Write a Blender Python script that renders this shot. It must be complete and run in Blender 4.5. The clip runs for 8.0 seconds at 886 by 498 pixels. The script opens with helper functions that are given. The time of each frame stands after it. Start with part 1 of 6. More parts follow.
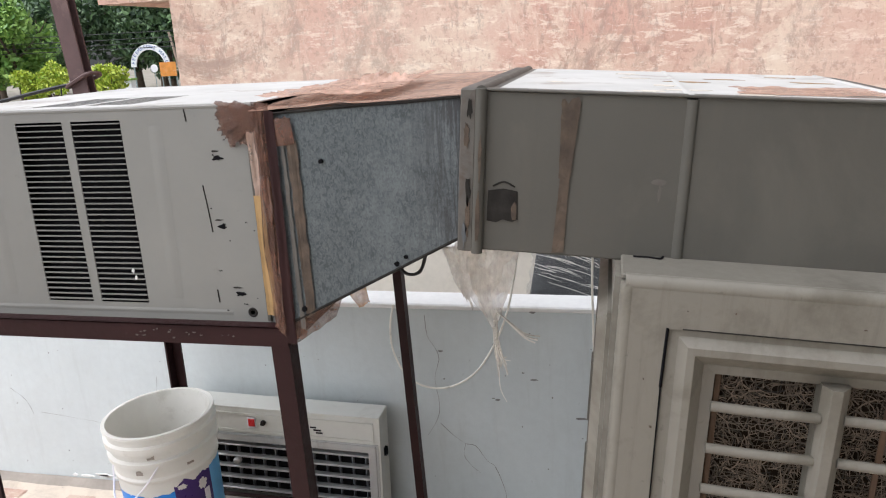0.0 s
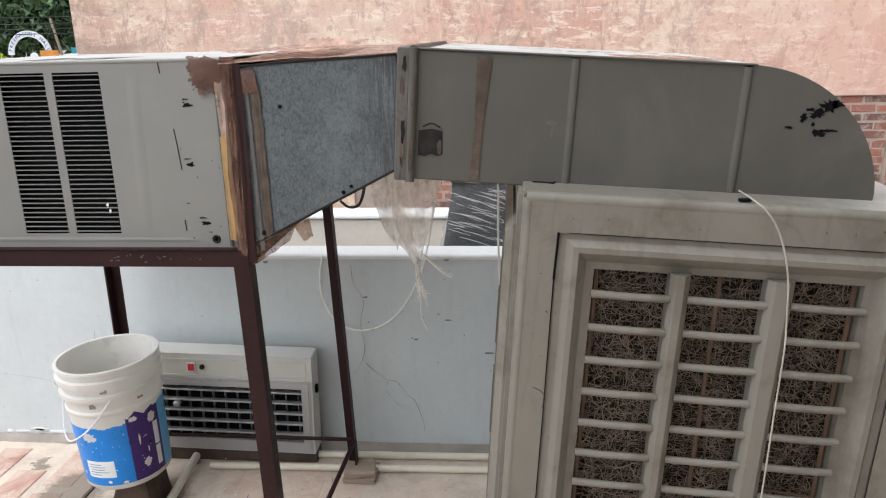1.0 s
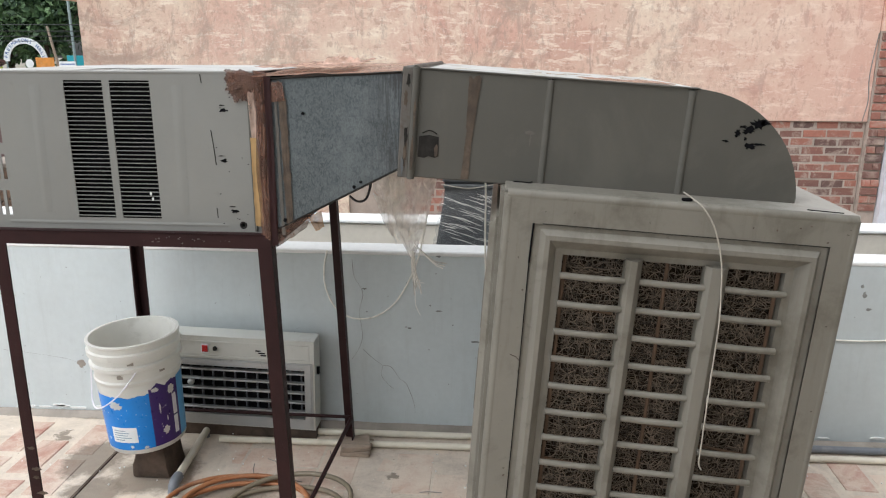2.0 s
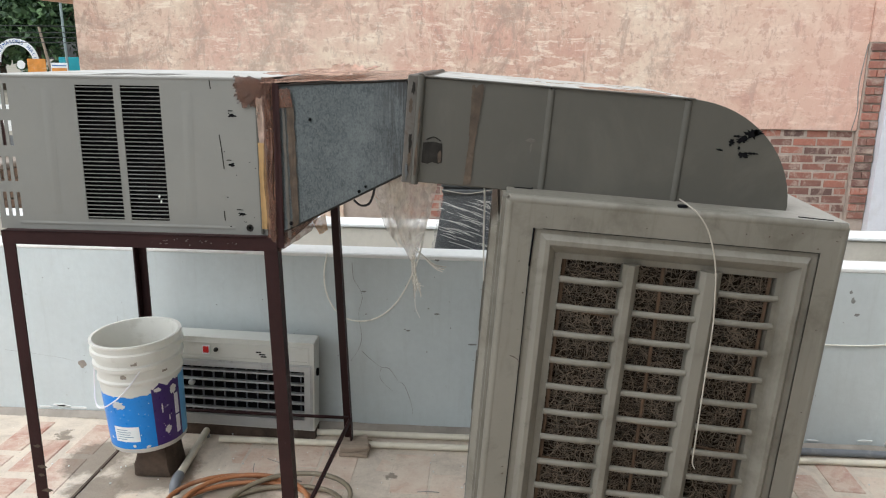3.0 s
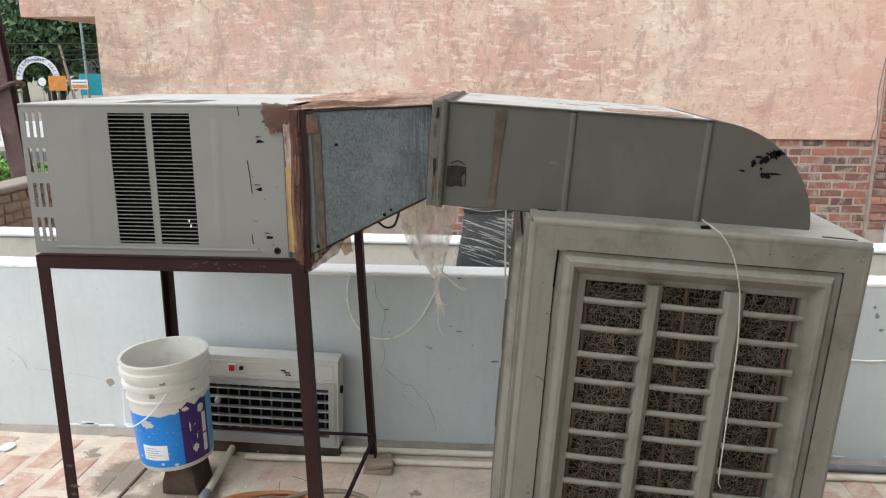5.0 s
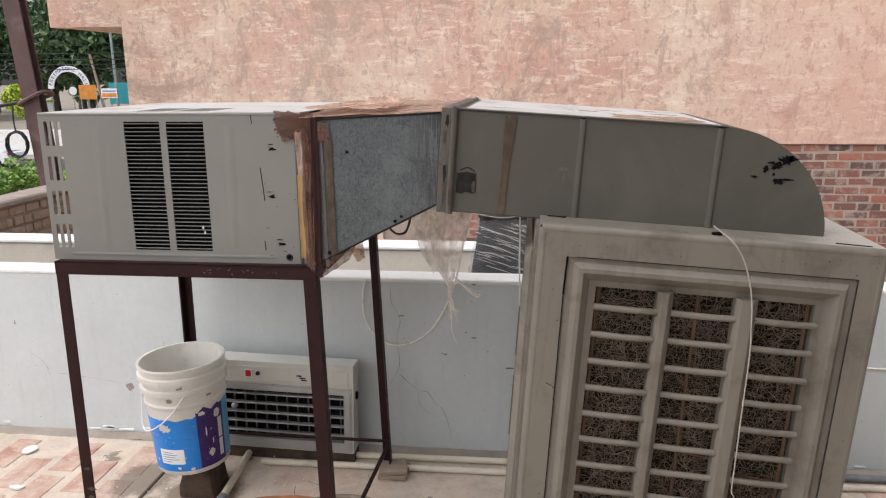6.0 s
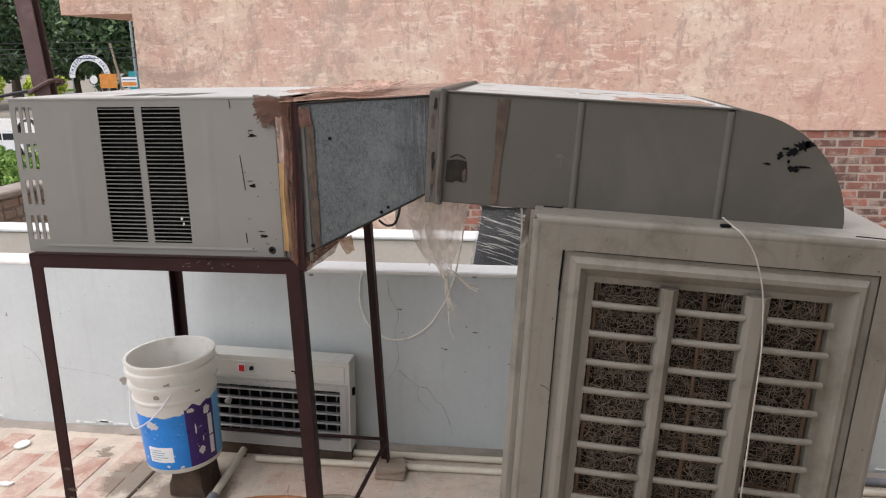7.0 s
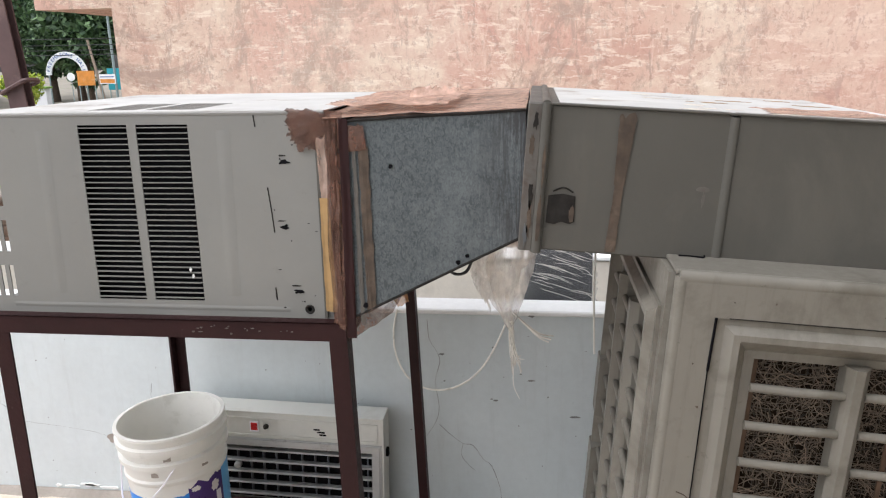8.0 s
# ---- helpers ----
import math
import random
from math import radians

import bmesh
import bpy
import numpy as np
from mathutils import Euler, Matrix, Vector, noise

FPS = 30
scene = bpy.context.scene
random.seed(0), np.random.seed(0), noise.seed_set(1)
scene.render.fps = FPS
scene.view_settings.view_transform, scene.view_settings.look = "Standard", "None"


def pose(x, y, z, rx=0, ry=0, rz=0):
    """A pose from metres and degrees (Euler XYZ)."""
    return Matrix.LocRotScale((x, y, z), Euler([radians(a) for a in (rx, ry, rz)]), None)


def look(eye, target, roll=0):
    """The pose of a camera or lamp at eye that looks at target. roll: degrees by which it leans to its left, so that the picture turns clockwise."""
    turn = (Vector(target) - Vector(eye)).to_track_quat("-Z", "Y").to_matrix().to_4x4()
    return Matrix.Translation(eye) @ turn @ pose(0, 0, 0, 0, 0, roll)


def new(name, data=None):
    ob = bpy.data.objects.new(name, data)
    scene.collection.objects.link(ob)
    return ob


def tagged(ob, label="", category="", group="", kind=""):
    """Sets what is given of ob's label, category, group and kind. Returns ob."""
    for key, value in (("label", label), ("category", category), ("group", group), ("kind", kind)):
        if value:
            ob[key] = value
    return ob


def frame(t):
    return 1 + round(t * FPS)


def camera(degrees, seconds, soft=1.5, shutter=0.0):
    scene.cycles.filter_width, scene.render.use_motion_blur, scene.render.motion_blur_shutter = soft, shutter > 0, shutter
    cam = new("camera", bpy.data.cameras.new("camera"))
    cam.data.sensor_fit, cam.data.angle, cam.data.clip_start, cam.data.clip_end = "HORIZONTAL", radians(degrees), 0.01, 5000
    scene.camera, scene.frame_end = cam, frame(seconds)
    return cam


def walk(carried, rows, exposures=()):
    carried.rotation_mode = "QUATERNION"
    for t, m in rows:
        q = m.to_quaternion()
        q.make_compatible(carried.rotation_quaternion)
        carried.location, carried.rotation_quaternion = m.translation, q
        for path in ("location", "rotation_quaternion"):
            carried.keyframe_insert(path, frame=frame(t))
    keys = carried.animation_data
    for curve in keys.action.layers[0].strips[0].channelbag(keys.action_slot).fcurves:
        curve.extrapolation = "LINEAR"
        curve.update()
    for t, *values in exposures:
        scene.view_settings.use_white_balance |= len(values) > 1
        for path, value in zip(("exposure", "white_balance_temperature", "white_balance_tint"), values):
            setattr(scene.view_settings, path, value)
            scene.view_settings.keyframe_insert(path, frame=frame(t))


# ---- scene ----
cam = camera(61.0, 8.0, 1.15)
PATH = [
    (0, (0.076, -0.113, 1.362), (-0.363, 1.763, 0.826), -3.0),
    (0.5, (0.13, -0.286, 1.357), (-0.16, 1.615, 0.804), -2.5),
    (1, (0.067, -0.417, 1.317), (-0.114, 1.497, 0.764), -1.4),
    (2.5, (0.089, -0.741, 1.333), (-0.063, 1.19, 0.835), 0.5),
    (3, (0.062, -0.733, 1.336), (-0.071, 1.199, 0.838), 0.7),
    (3.5, (0.058, -0.716, 1.346), (-0.07, 1.216, 0.847), 0.6),
    (4, (0.043, -0.738, 1.359), (-0.097, 1.194, 0.862), 0.3),
    (4.5, (0.042, -0.751, 1.365), (-0.115, 1.183, 0.88), 0.1),
    (6, (0.076, -0.752, 1.368), (-0.164, 1.18, 0.914), -0.5),
    (6.5, (0.13, -0.749, 1.372), (-0.151, 1.176, 0.909), -0.7),
    (7, (0.127, -0.636, 1.353), (-0.162, 1.283, 0.868), -0.8),
    (7.5, (-0.026, -0.423, 1.356), (-0.301, 1.493, 0.853), -0.9),
    (8, (-0.121, -0.25, 1.367), (-0.366, 1.672, 0.869), -1.1),
]
EXPOSE = [(0, 0.62, 6100, 12), (1, 0.6, 6100, 11), (2.5, 0.42, 6100, 7), (4.5, 0.51, 6050, 6), (6, 0.35, 6450, 15), (6.5, 0.32, 6450, 16), (7, 0.33, 6350, 15), (8, 0.62, 6150, 12)]
walk(cam, [(t, look(eye, target, roll)) for t, eye, target, roll in PATH], EXPOSE)

# ---- light ----
world = bpy.data.worlds.new("overcast_sky")
scene.world = world
world.use_nodes = True
wn = world.node_tree.nodes
sky = wn.new("ShaderNodeTexSky")
sky.sky_type = "NISHITA"
sky.sun_disc = False
sky.sun_elevation = radians(58)
sky.sun_rotation = radians(229)
sky.air_density, sky.dust_density, sky.ozone_density = 1.0, 4.0, 1.0
sky_soft = wn.new("ShaderNodeHueSaturation")
sky_soft.inputs["Saturation"].default_value = 0.22
world.node_tree.links.new(sky.outputs[0], sky_soft.inputs["Color"])
world.node_tree.links.new(sky_soft.outputs[0], wn["Background"].inputs["Color"])
wn["Background"].inputs["Strength"].default_value = 0.15
sun_data = bpy.data.lights.new("sun", "SUN")
sun_data.energy, sun_data.angle, sun_data.color = 1.5, radians(125), (1.0, 0.97, 0.92)
sun = new("sun", sun_data)
sun.matrix_world = look((-6.0, -4.6, 9.0), (0, 0, 0))

# ---- materials ----


def links_of(m):
    return m.node_tree.nodes, m.node_tree.links


def noise_node(m, vec, scale, detail=6.0, rough=0.6, distort=0.0):
    n, l = links_of(m)
    t = n.new("ShaderNodeTexNoise")
    t.inputs["Scale"].default_value = scale
    t.inputs["Detail"].default_value = detail
    t.inputs["Roughness"].default_value = rough
    t.inputs["Distortion"].default_value = distort
    l.new(vec, t.inputs["Vector"])
    return t.outputs["Fac"]


def ramp(m, fac, a, b, ca=(0, 0, 0), cb=(1, 1, 1)):
    n, l = links_of(m)
    r = n.new("ShaderNodeValToRGB")
    r.color_ramp.elements[0].position, r.color_ramp.elements[1].position = a, b
    r.color_ramp.elements[0].color, r.color_ramp.elements[1].color = (*ca, 1), (*cb, 1)
    l.new(fac, r.inputs["Fac"])
    return r.outputs["Color"]


def mixed(m, fac, a, b, mode="MIX"):
    n, l = links_of(m)
    x = n.new("ShaderNodeMix")
    x.data_type, x.blend_type = "RGBA", mode
    for s, v in ((x.inputs[0], fac), (x.inputs[6], a), (x.inputs[7], b)):
        if isinstance(v, bpy.types.NodeSocket):
            l.new(v, s)
        elif isinstance(v, (int, float)):
            s.default_value = v
        else:
            s.default_value = (*v, 1)
    return x.outputs[2]


def scaled(m, fac, k):
    n, l = links_of(m)
    x = n.new("ShaderNodeMath")
    x.operation = "MULTIPLY"
    l.new(fac, x.inputs[0])
    x.inputs[1].default_value = k
    return x.outputs[0]


def coords(m, stretch=(1, 1, 1)):
    n, l = links_of(m)
    tc = n.new("ShaderNodeTexCoord")
    mp = n.new("ShaderNodeMapping")
    mp.inputs["Scale"].default_value = stretch
    l.new(tc.outputs["Object"], mp.inputs["Vector"])
    return mp.outputs["Vector"]


def begin(name):
    m = bpy.data.materials.new(name)
    m.use_nodes = True
    return m, m.node_tree.nodes["Principled BSDF"]


def relief(m, b, fac, strength, distance=0.01):
    n, l = links_of(m)
    bp = n.new("ShaderNodeBump")
    bp.inputs["Strength"].default_value = strength
    bp.inputs["Distance"].default_value = distance
    l.new(fac, bp.inputs["Height"])
    l.new(bp.outputs["Normal"], b.inputs["Normal"])


def tint(c, k):
    return tuple(min(1.0, v * k) for v in c)


def surface(name, col, rough=0.6, metal=0.0, var=0.14, scale=5.0, fine=70.0, bump=0.15, dirt=None, dirt_amt=0.5,
            dirt_scale=3.0, dirt_at=0.55, dirt_soft=0.15, stretch=(1, 1, 1), rand=0.0, distance=0.004, spec=0.35, streak=None, streak_amt=0.5):
    """A painted or raw surface: slow mottling, fine grain, patches of dirt and a little relief."""
    m, b = begin(name)
    n, l = links_of(m)
    v = coords(m, stretch)
    slow = noise_node(m, v, scale, 5)
    grain = noise_node(m, coords(m), fine, 4)
    c = ramp(m, slow, 0.3, 0.7, tint(col, 1 - var), tint(col, 1 + var))
    c = mixed(m, min(0.3, 0.04 + 0.5 * bump), c, ramp(m, grain, 0.25, 0.75, (0.55, 0.55, 0.55), (1, 1, 1)), "MULTIPLY")
    if dirt:
        d = ramp(m, noise_node(m, v, dirt_scale, 8, 0.65, 0.4), dirt_at, dirt_at + dirt_soft)
        c = mixed(m, scaled(m, d, dirt_amt), c, dirt)
    if streak:
        runs = ramp(m, noise_node(m, coords(m, (9, 9, 0.8)), 3.0, 7, 0.7, 0.2), 0.53, 0.66)
        c = mixed(m, scaled(m, runs, streak_amt), c, streak)
        flecks = ramp(m, noise_node(m, coords(m), 45, 5, 0.7), 0.64, 0.7)
        c = mixed(m, scaled(m, flecks, streak_amt), c, tint(streak, 0.6))
    if rand:
        oi = n.new("ShaderNodeObjectInfo")
        c = mixed(m, 1.0, c, ramp(m, oi.outputs["Random"], 0, 1, (1 - rand,) * 3, (1.0, 1.0, 1.0)), "MULTIPLY")
    l.new(c, b.inputs["Base Color"])
    b.inputs["Metallic"].default_value = metal
    b.inputs["Specular IOR Level"].default_value = spec
    l.new(ramp(m, grain, 0.2, 0.8, (max(0.05, rough - 0.1),) * 3, (min(1, rough + 0.1),) * 3), b.inputs["Roughness"])
    if bump:
        relief(m, b, grain, bump, distance)
    return m


def pink_plaster():
    m, b = begin("weathered_pink_plaster")
    n, l = links_of(m)
    v = coords(m)
    streaky = coords(m, (3.2, 1, 0.8))
    big = noise_node(m, v, 0.45, 6, 0.62, 0.6)
    mid = noise_node(m, v, 2.3, 9, 0.7, 0.5)
    small = noise_node(m, v, 9.0, 8, 0.7, 0.3)
    run = noise_node(m, streaky, 1.6, 8, 0.7, 0.3)
    c = ramp(m, big, 0.42, 0.58, (0.62, 0.36, 0.275), (0.68, 0.49, 0.37))
    c = mixed(m, scaled(m, ramp(m, noise_node(m, v, 0.9, 9, 0.76, 0.6), 0.48, 0.58), 0.7), c, (0.78, 0.64, 0.49))
    c = mixed(m, scaled(m, ramp(m, mid, 0.52, 0.57), 0.5), c, (0.53, 0.29, 0.215))
    c = mixed(m, scaled(m, ramp(m, noise_node(m, coords(m, (0.6, 1, 2.2)), 5.0, 9, 0.8, 0.3), 0.54, 0.57), 0.6), c, (0.88, 0.76, 0.62))
    c = mixed(m, scaled(m, ramp(m, run, 0.55, 0.68), 0.45), c, (0.86, 0.72, 0.58))
    c = mixed(m, scaled(m, ramp(m, noise_node(m, v, 0.7, 10, 0.8, 0.5), 0.52, 0.6), 0.78), c, (0.38, 0.26, 0.2))
    c = mixed(m, scaled(m, ramp(m, noise_node(m, coords(m, (2.6, 1, 0.9)), 2.4, 9, 0.78, 0.3), 0.54, 0.6), 0.65), c, (0.4, 0.27, 0.21))
    c = mixed(m, scaled(m, ramp(m, small, 0.56, 0.6), 0.6), c, (0.42, 0.24, 0.175))
    c = mixed(m, scaled(m, ramp(m, noise_node(m, streaky, 11, 8, 0.75), 0.58, 0.64), 0.4), c, (0.86, 0.72, 0.6))
    for sc, w, col in ((2.2, 0.004, (0.8, 0.66, 0.54)), (3.1, 0.004, (0.34, 0.2, 0.15))):
        vein = n.new("ShaderNodeMath")
        vein.operation = "COMPARE"
        vein.inputs[1].default_value, vein.inputs[2].default_value = 0.5, w
        l.new(noise_node(m, v, sc, 8, 0.62, 0.3), vein.inputs[0])
        gate = ramp(m, noise_node(m, v, 1.3 * sc / 2.2, 5, 0.7), 0.5, 0.6)
        c = mixed(m, mixed(m, 1.0, scaled(m, vein.outputs[0], 0.6), gate, "MULTIPLY"), c, col)
    sx = n.new("ShaderNodeSeparateXYZ")
    l.new(v, sx.inputs[0])
    east = n.new("ShaderNodeMapRange")
    east.inputs["From Min"].default_value, east.inputs["From Max"].default_value = 1.2, 3.6
    l.new(sx.outputs[0], east.inputs["Value"])
    c = mixed(m, scaled(m, east.outputs[0], 0.5), c, (0.66, 0.36, 0.28))
    c = mixed(m, scaled(m, ramp(m, noise_node(m, v, 26, 6, 0.7), 0.6, 0.68), 0.5), c, (0.35, 0.2, 0.15))
    c = mixed(m, scaled(m, ramp(m, noise_node(m, v, 0.3, 4, 0.6, 0.3), 0.45, 0.65), 0.2), c, (0.78, 0.68, 0.54))
    hs = n.new("ShaderNodeHueSaturation")
    hs.inputs["Saturation"].default_value = 0.94
    hs.inputs["Value"].default_value = 1.0
    l.new(c, hs.inputs["Color"])
    l.new(hs.outputs[0], b.inputs["Base Color"])
    b.inputs["Roughness"].default_value = 0.92
    relief(m, b, small, 0.6, 0.02)
    return m


def galvanised():
    m, b = begin("galvanised_spangle")
    n, l = links_of(m)
    v = coords(m)
    cell = noise_node(m, coords(m, (1, 1, 0.7)), 260, 3, 0.55, 0.8)
    fleck = noise_node(m, coords(m, (1, 1, 0.6)), 170, 4, 0.6, 1.2)
    c = ramp(m, cell, 0.35, 0.65, (0.062, 0.073, 0.077), (0.11, 0.124, 0.128))
    c = mixed(m, scaled(m, ramp(m, fleck, 0.54, 0.58), 0.65), c, (0.038, 0.045, 0.05))
    c = mixed(m, scaled(m, ramp(m, noise_node(m, v, 7, 7, 0.7), 0.5, 0.68), 0.35), c, (0.19, 0.21, 0.215))
    sx = n.new("ShaderNodeSeparateXYZ")
    l.new(v, sx.inputs[0])
    end = n.new("ShaderNodeMapRange")
    end.inputs["From Min"].default_value, end.inputs["From Max"].default_value = 0.055, 0.14
    l.new(sx.outputs[0], end.inputs["Value"])
    runs = ramp(m, noise_node(m, coords(m, (14, 14, 1.2)), 9, 8, 0.75, 0.4), 0.43, 0.55)
    c = mixed(m, mixed(m, 1.0, scaled(m, end.outputs[0], 0.9), runs, "MULTIPLY"), c, (0.035, 0.034, 0.036))
    c = mixed(m, scaled(m, ramp(m, noise_node(m, coords(m, (3, 3, 0.5)), 9, 7, 0.7), 0.58, 0.7), 0.5), c, (0.07, 0.078, 0.085))
    l.new(c, b.inputs["Base Color"])
    b.inputs["Metallic"].default_value = 0.35
    l.new(ramp(m, cell, 0.3, 0.7, (0.45,) * 3, (0.65,) * 3), b.inputs["Roughness"])
    relief(m, b, cell, 0.06, 0.002)
    return m


def film(name, col, alpha, rough, glow=0.25, lo=0.6):
    """Thin plastic film: part clear, part scattering light through to its other side."""
    m, b = begin(name)
    n, l = links_of(m)
    v = coords(m)
    g = noise_node(m, v, 35, 6, 0.7, 0.6)
    c = ramp(m, g, 0.3, 0.7, tint(col, lo), tint(col, 2.0 - lo))
    l.new(c, b.inputs["Base Color"])
    b.inputs["Roughness"].default_value = rough
    relief(m, b, g, 0.8, 0.004)
    tr = n.new("ShaderNodeBsdfTranslucent")
    l.new(c, tr.inputs["Color"])
    cl = n.new("ShaderNodeBsdfTransparent")
    mx, mx2 = n.new("ShaderNodeMixShader"), n.new("ShaderNodeMixShader")
    mx.inputs[0].default_value = glow
    l.new(b.outputs[0], mx.inputs[1])
    l.new(tr.outputs[0], mx.inputs[2])
    k = ramp(m, noise_node(m, coords(m, (1, 1, 0.4)), 18, 6, 0.7), 0.35, 0.7, (alpha * 0.5,) * 3, (min(1, alpha * 1.6),) * 3)
    l.new(k, mx2.inputs[0])
    l.new(cl.outputs[0], mx2.inputs[1])
    l.new(mx.outputs[0], mx2.inputs[2])
    l.new(mx2.outputs[0], n["Material Output"].inputs["Surface"])
    return m


def leaf_mat(name, a, c2):
    m, b = begin(name)
    n, l = links_of(m)
    g = n.new("ShaderNodeNewGeometry")
    l.new(ramp(m, g.outputs["Random Per Island"], 0.05, 0.95, a, c2), b.inputs["Base Color"])
    b.inputs["Roughness"].default_value = 0.55
    return m


def brick_mat(name, lo, hi, wash, wash_amt):
    m, b = begin(name)
    n, l = links_of(m)
    oi = n.new("ShaderNodeObjectInfo")
    v = coords(m)
    shift = n.new("ShaderNodeVectorMath")
    shift.operation = "ADD"
    l.new(v, shift.inputs[0])
    l.new(mixed(m, 1.0, oi.outputs["Random"], (37.0, 11.0, 23.0), "MULTIPLY"), shift.inputs[1])
    g = noise_node(m, shift.outputs[0], 28, 7, 0.7)
    c = ramp(m, oi.outputs["Random"], 0.0, 1.0, lo, hi)
    c = mixed(m, 0.45, c, ramp(m, g, 0.3, 0.7, (0.5, 0.5, 0.5), (1, 1, 1)), "MULTIPLY")
    c = mixed(m, scaled(m, ramp(m, noise_node(m, shift.outputs[0], 7, 8, 0.7, 0.5), 0.5, 0.66), wash_amt), c, wash)
    l.new(c, b.inputs["Base Color"])
    b.inputs["Roughness"].default_value = 0.92
    relief(m, b, g, 0.5, 0.006)
    return m


M_WALL = surface("pale_blue_wall_paint", (0.56, 0.605, 0.61), 0.75, 0, 0.06, 2.2, 45, 0.25, (0.44, 0.465, 0.46), 0.6, 1.6, 0.5, 0.3, streak=(0.4, 0.42, 0.41), streak_amt=0.2)
M_CAP = surface("white_wall_top_paint", (0.8, 0.8, 0.78), 0.7, 0, 0.06, 4, 50, 0.3, (0.5, 0.5, 0.47), 0.5, 6)
M_CEMENT = surface("grey_cement", (0.34, 0.3, 0.26), 0.9, 0, 0.2, 5, 60, 0.5, (0.2, 0.18, 0.16), 0.6, 4)
M_CREAM = surface("cream_wall_paint", (0.62, 0.57, 0.49), 0.85, 0, 0.1, 3, 40, 0.3, (0.4, 0.36, 0.3), 0.6, 2.5)
M_PINK = pink_plaster()
M_BRICK = brick_mat("old_red_brick", (0.14, 0.085, 0.072), (0.42, 0.17, 0.12), (0.44, 0.34, 0.28), 0.85)
def floor_mat(name, lo, hi, smear_amt):
    """Floor brick or joint: its own colour under cement smears, dust and damp marks that run on over the whole floor."""
    m, b = begin(name)
    n, l = links_of(m)
    oi = n.new("ShaderNodeObjectInfo")
    pos = n.new("ShaderNodeNewGeometry").outputs["Position"]
    c = ramp(m, oi.outputs["Random"], 0.0, 1.0, lo, hi)
    grain = noise_node(m, pos, 90, 5, 0.7)
    c = mixed(m, 0.4, c, ramp(m, grain, 0.3, 0.7, (0.6, 0.6, 0.6), (1, 1, 1)), "MULTIPLY")
    c = mixed(m, scaled(m, ramp(m, noise_node(m, pos, 6.5, 8, 0.72, 0.5), 0.4, 0.58), smear_amt), c, (0.66, 0.57, 0.47))
    c = mixed(m, scaled(m, ramp(m, noise_node(m, pos, 15, 8, 0.75, 0.3), 0.54, 0.64), 0.5), c, (0.64, 0.57, 0.48))
    c = mixed(m, scaled(m, ramp(m, noise_node(m, pos, 3.2, 9, 0.78, 0.4), 0.55, 0.66), 0.6), c, (0.3, 0.235, 0.18))
    c = mixed(m, scaled(m, ramp(m, noise_node(m, pos, 60, 6, 0.7), 0.63, 0.69), 0.55), c, (0.2, 0.16, 0.125))
    wob = n.new("ShaderNodeVectorMath")
    wob.operation = "MULTIPLY_ADD"
    nz = n.new("ShaderNodeTexNoise")
    nz.inputs["Scale"].default_value, nz.inputs["Detail"].default_value, nz.inputs["Roughness"].default_value = 9, 7, 0.7
    l.new(pos, nz.inputs["Vector"])
    l.new(nz.outputs["Color"], wob.inputs[0])
    wob.inputs[1].default_value = (0.2, 0.2, 0.0)
    l.new(pos, wob.inputs[2])
    for x, y, r in ((-1.26, 1.48, 0.12), (-1.02, 1.42, 0.15), (-1.16, 1.28, 0.11), (-0.26, 1.44, 0.025), (-0.72, 1.2, 0.2), (-1.45, 1.6, 0.03)):
        d = n.new("ShaderNodeVectorMath")
        d.operation = "DISTANCE"
        l.new(wob.outputs[0], d.inputs[0])
        d.inputs[1].default_value = (x + 0.1, y + 0.1, 0.0)
        c = mixed(m, scaled(m, ramp(m, d.outputs["Value"], r * 0.72, r, (1, 1, 1), (0, 0, 0)), 0.75), c, (0.15, 0.12, 0.09))
    l.new(c, b.inputs["Base Color"])
    b.inputs["Roughness"].default_value = 0.9
    relief(m, b, grain, 0.5, 0.004)
    return m


M_PAVER = floor_mat("floor_brick", (0.42, 0.2, 0.15), (0.5, 0.33, 0.26), 0.6)
M_PAVER_GREY = floor_mat("cement_smeared_floor_brick", (0.55, 0.37, 0.285), (0.66, 0.53, 0.43), 0.8)
M_RUBBLE = brick_mat("weathered_rubble", (0.2, 0.14, 0.1), (0.33, 0.24, 0.18), (0.36, 0.32, 0.27), 0.8)
M_FLANGE = surface("dirty_flange_paint", (0.095, 0.087, 0.076), 0.6, 0, 0.2, 14, 90, 0.2, (0.07, 0.05, 0.04), 0.8, 16, 0.53, 0.12)
M_MORTAR = surface("lime_mortar", (0.42, 0.345, 0.29), 0.95, 0, 0.15, 8, 90, 0.6, (0.25, 0.22, 0.19), 0.6, 5)
M_JOINT = floor_mat("floor_cement_joint", (0.55, 0.47, 0.39), (0.55, 0.47, 0.39), 0.85)
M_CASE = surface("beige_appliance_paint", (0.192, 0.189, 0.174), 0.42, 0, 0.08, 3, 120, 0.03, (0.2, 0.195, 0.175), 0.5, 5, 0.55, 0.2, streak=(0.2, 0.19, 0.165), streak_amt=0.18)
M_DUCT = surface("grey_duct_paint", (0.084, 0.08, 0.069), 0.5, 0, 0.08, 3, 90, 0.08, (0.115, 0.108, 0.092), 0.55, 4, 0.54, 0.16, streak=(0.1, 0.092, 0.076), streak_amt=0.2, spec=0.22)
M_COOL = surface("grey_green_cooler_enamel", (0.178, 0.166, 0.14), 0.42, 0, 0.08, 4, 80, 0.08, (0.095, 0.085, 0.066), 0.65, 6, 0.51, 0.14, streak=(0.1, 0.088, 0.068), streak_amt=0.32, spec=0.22)
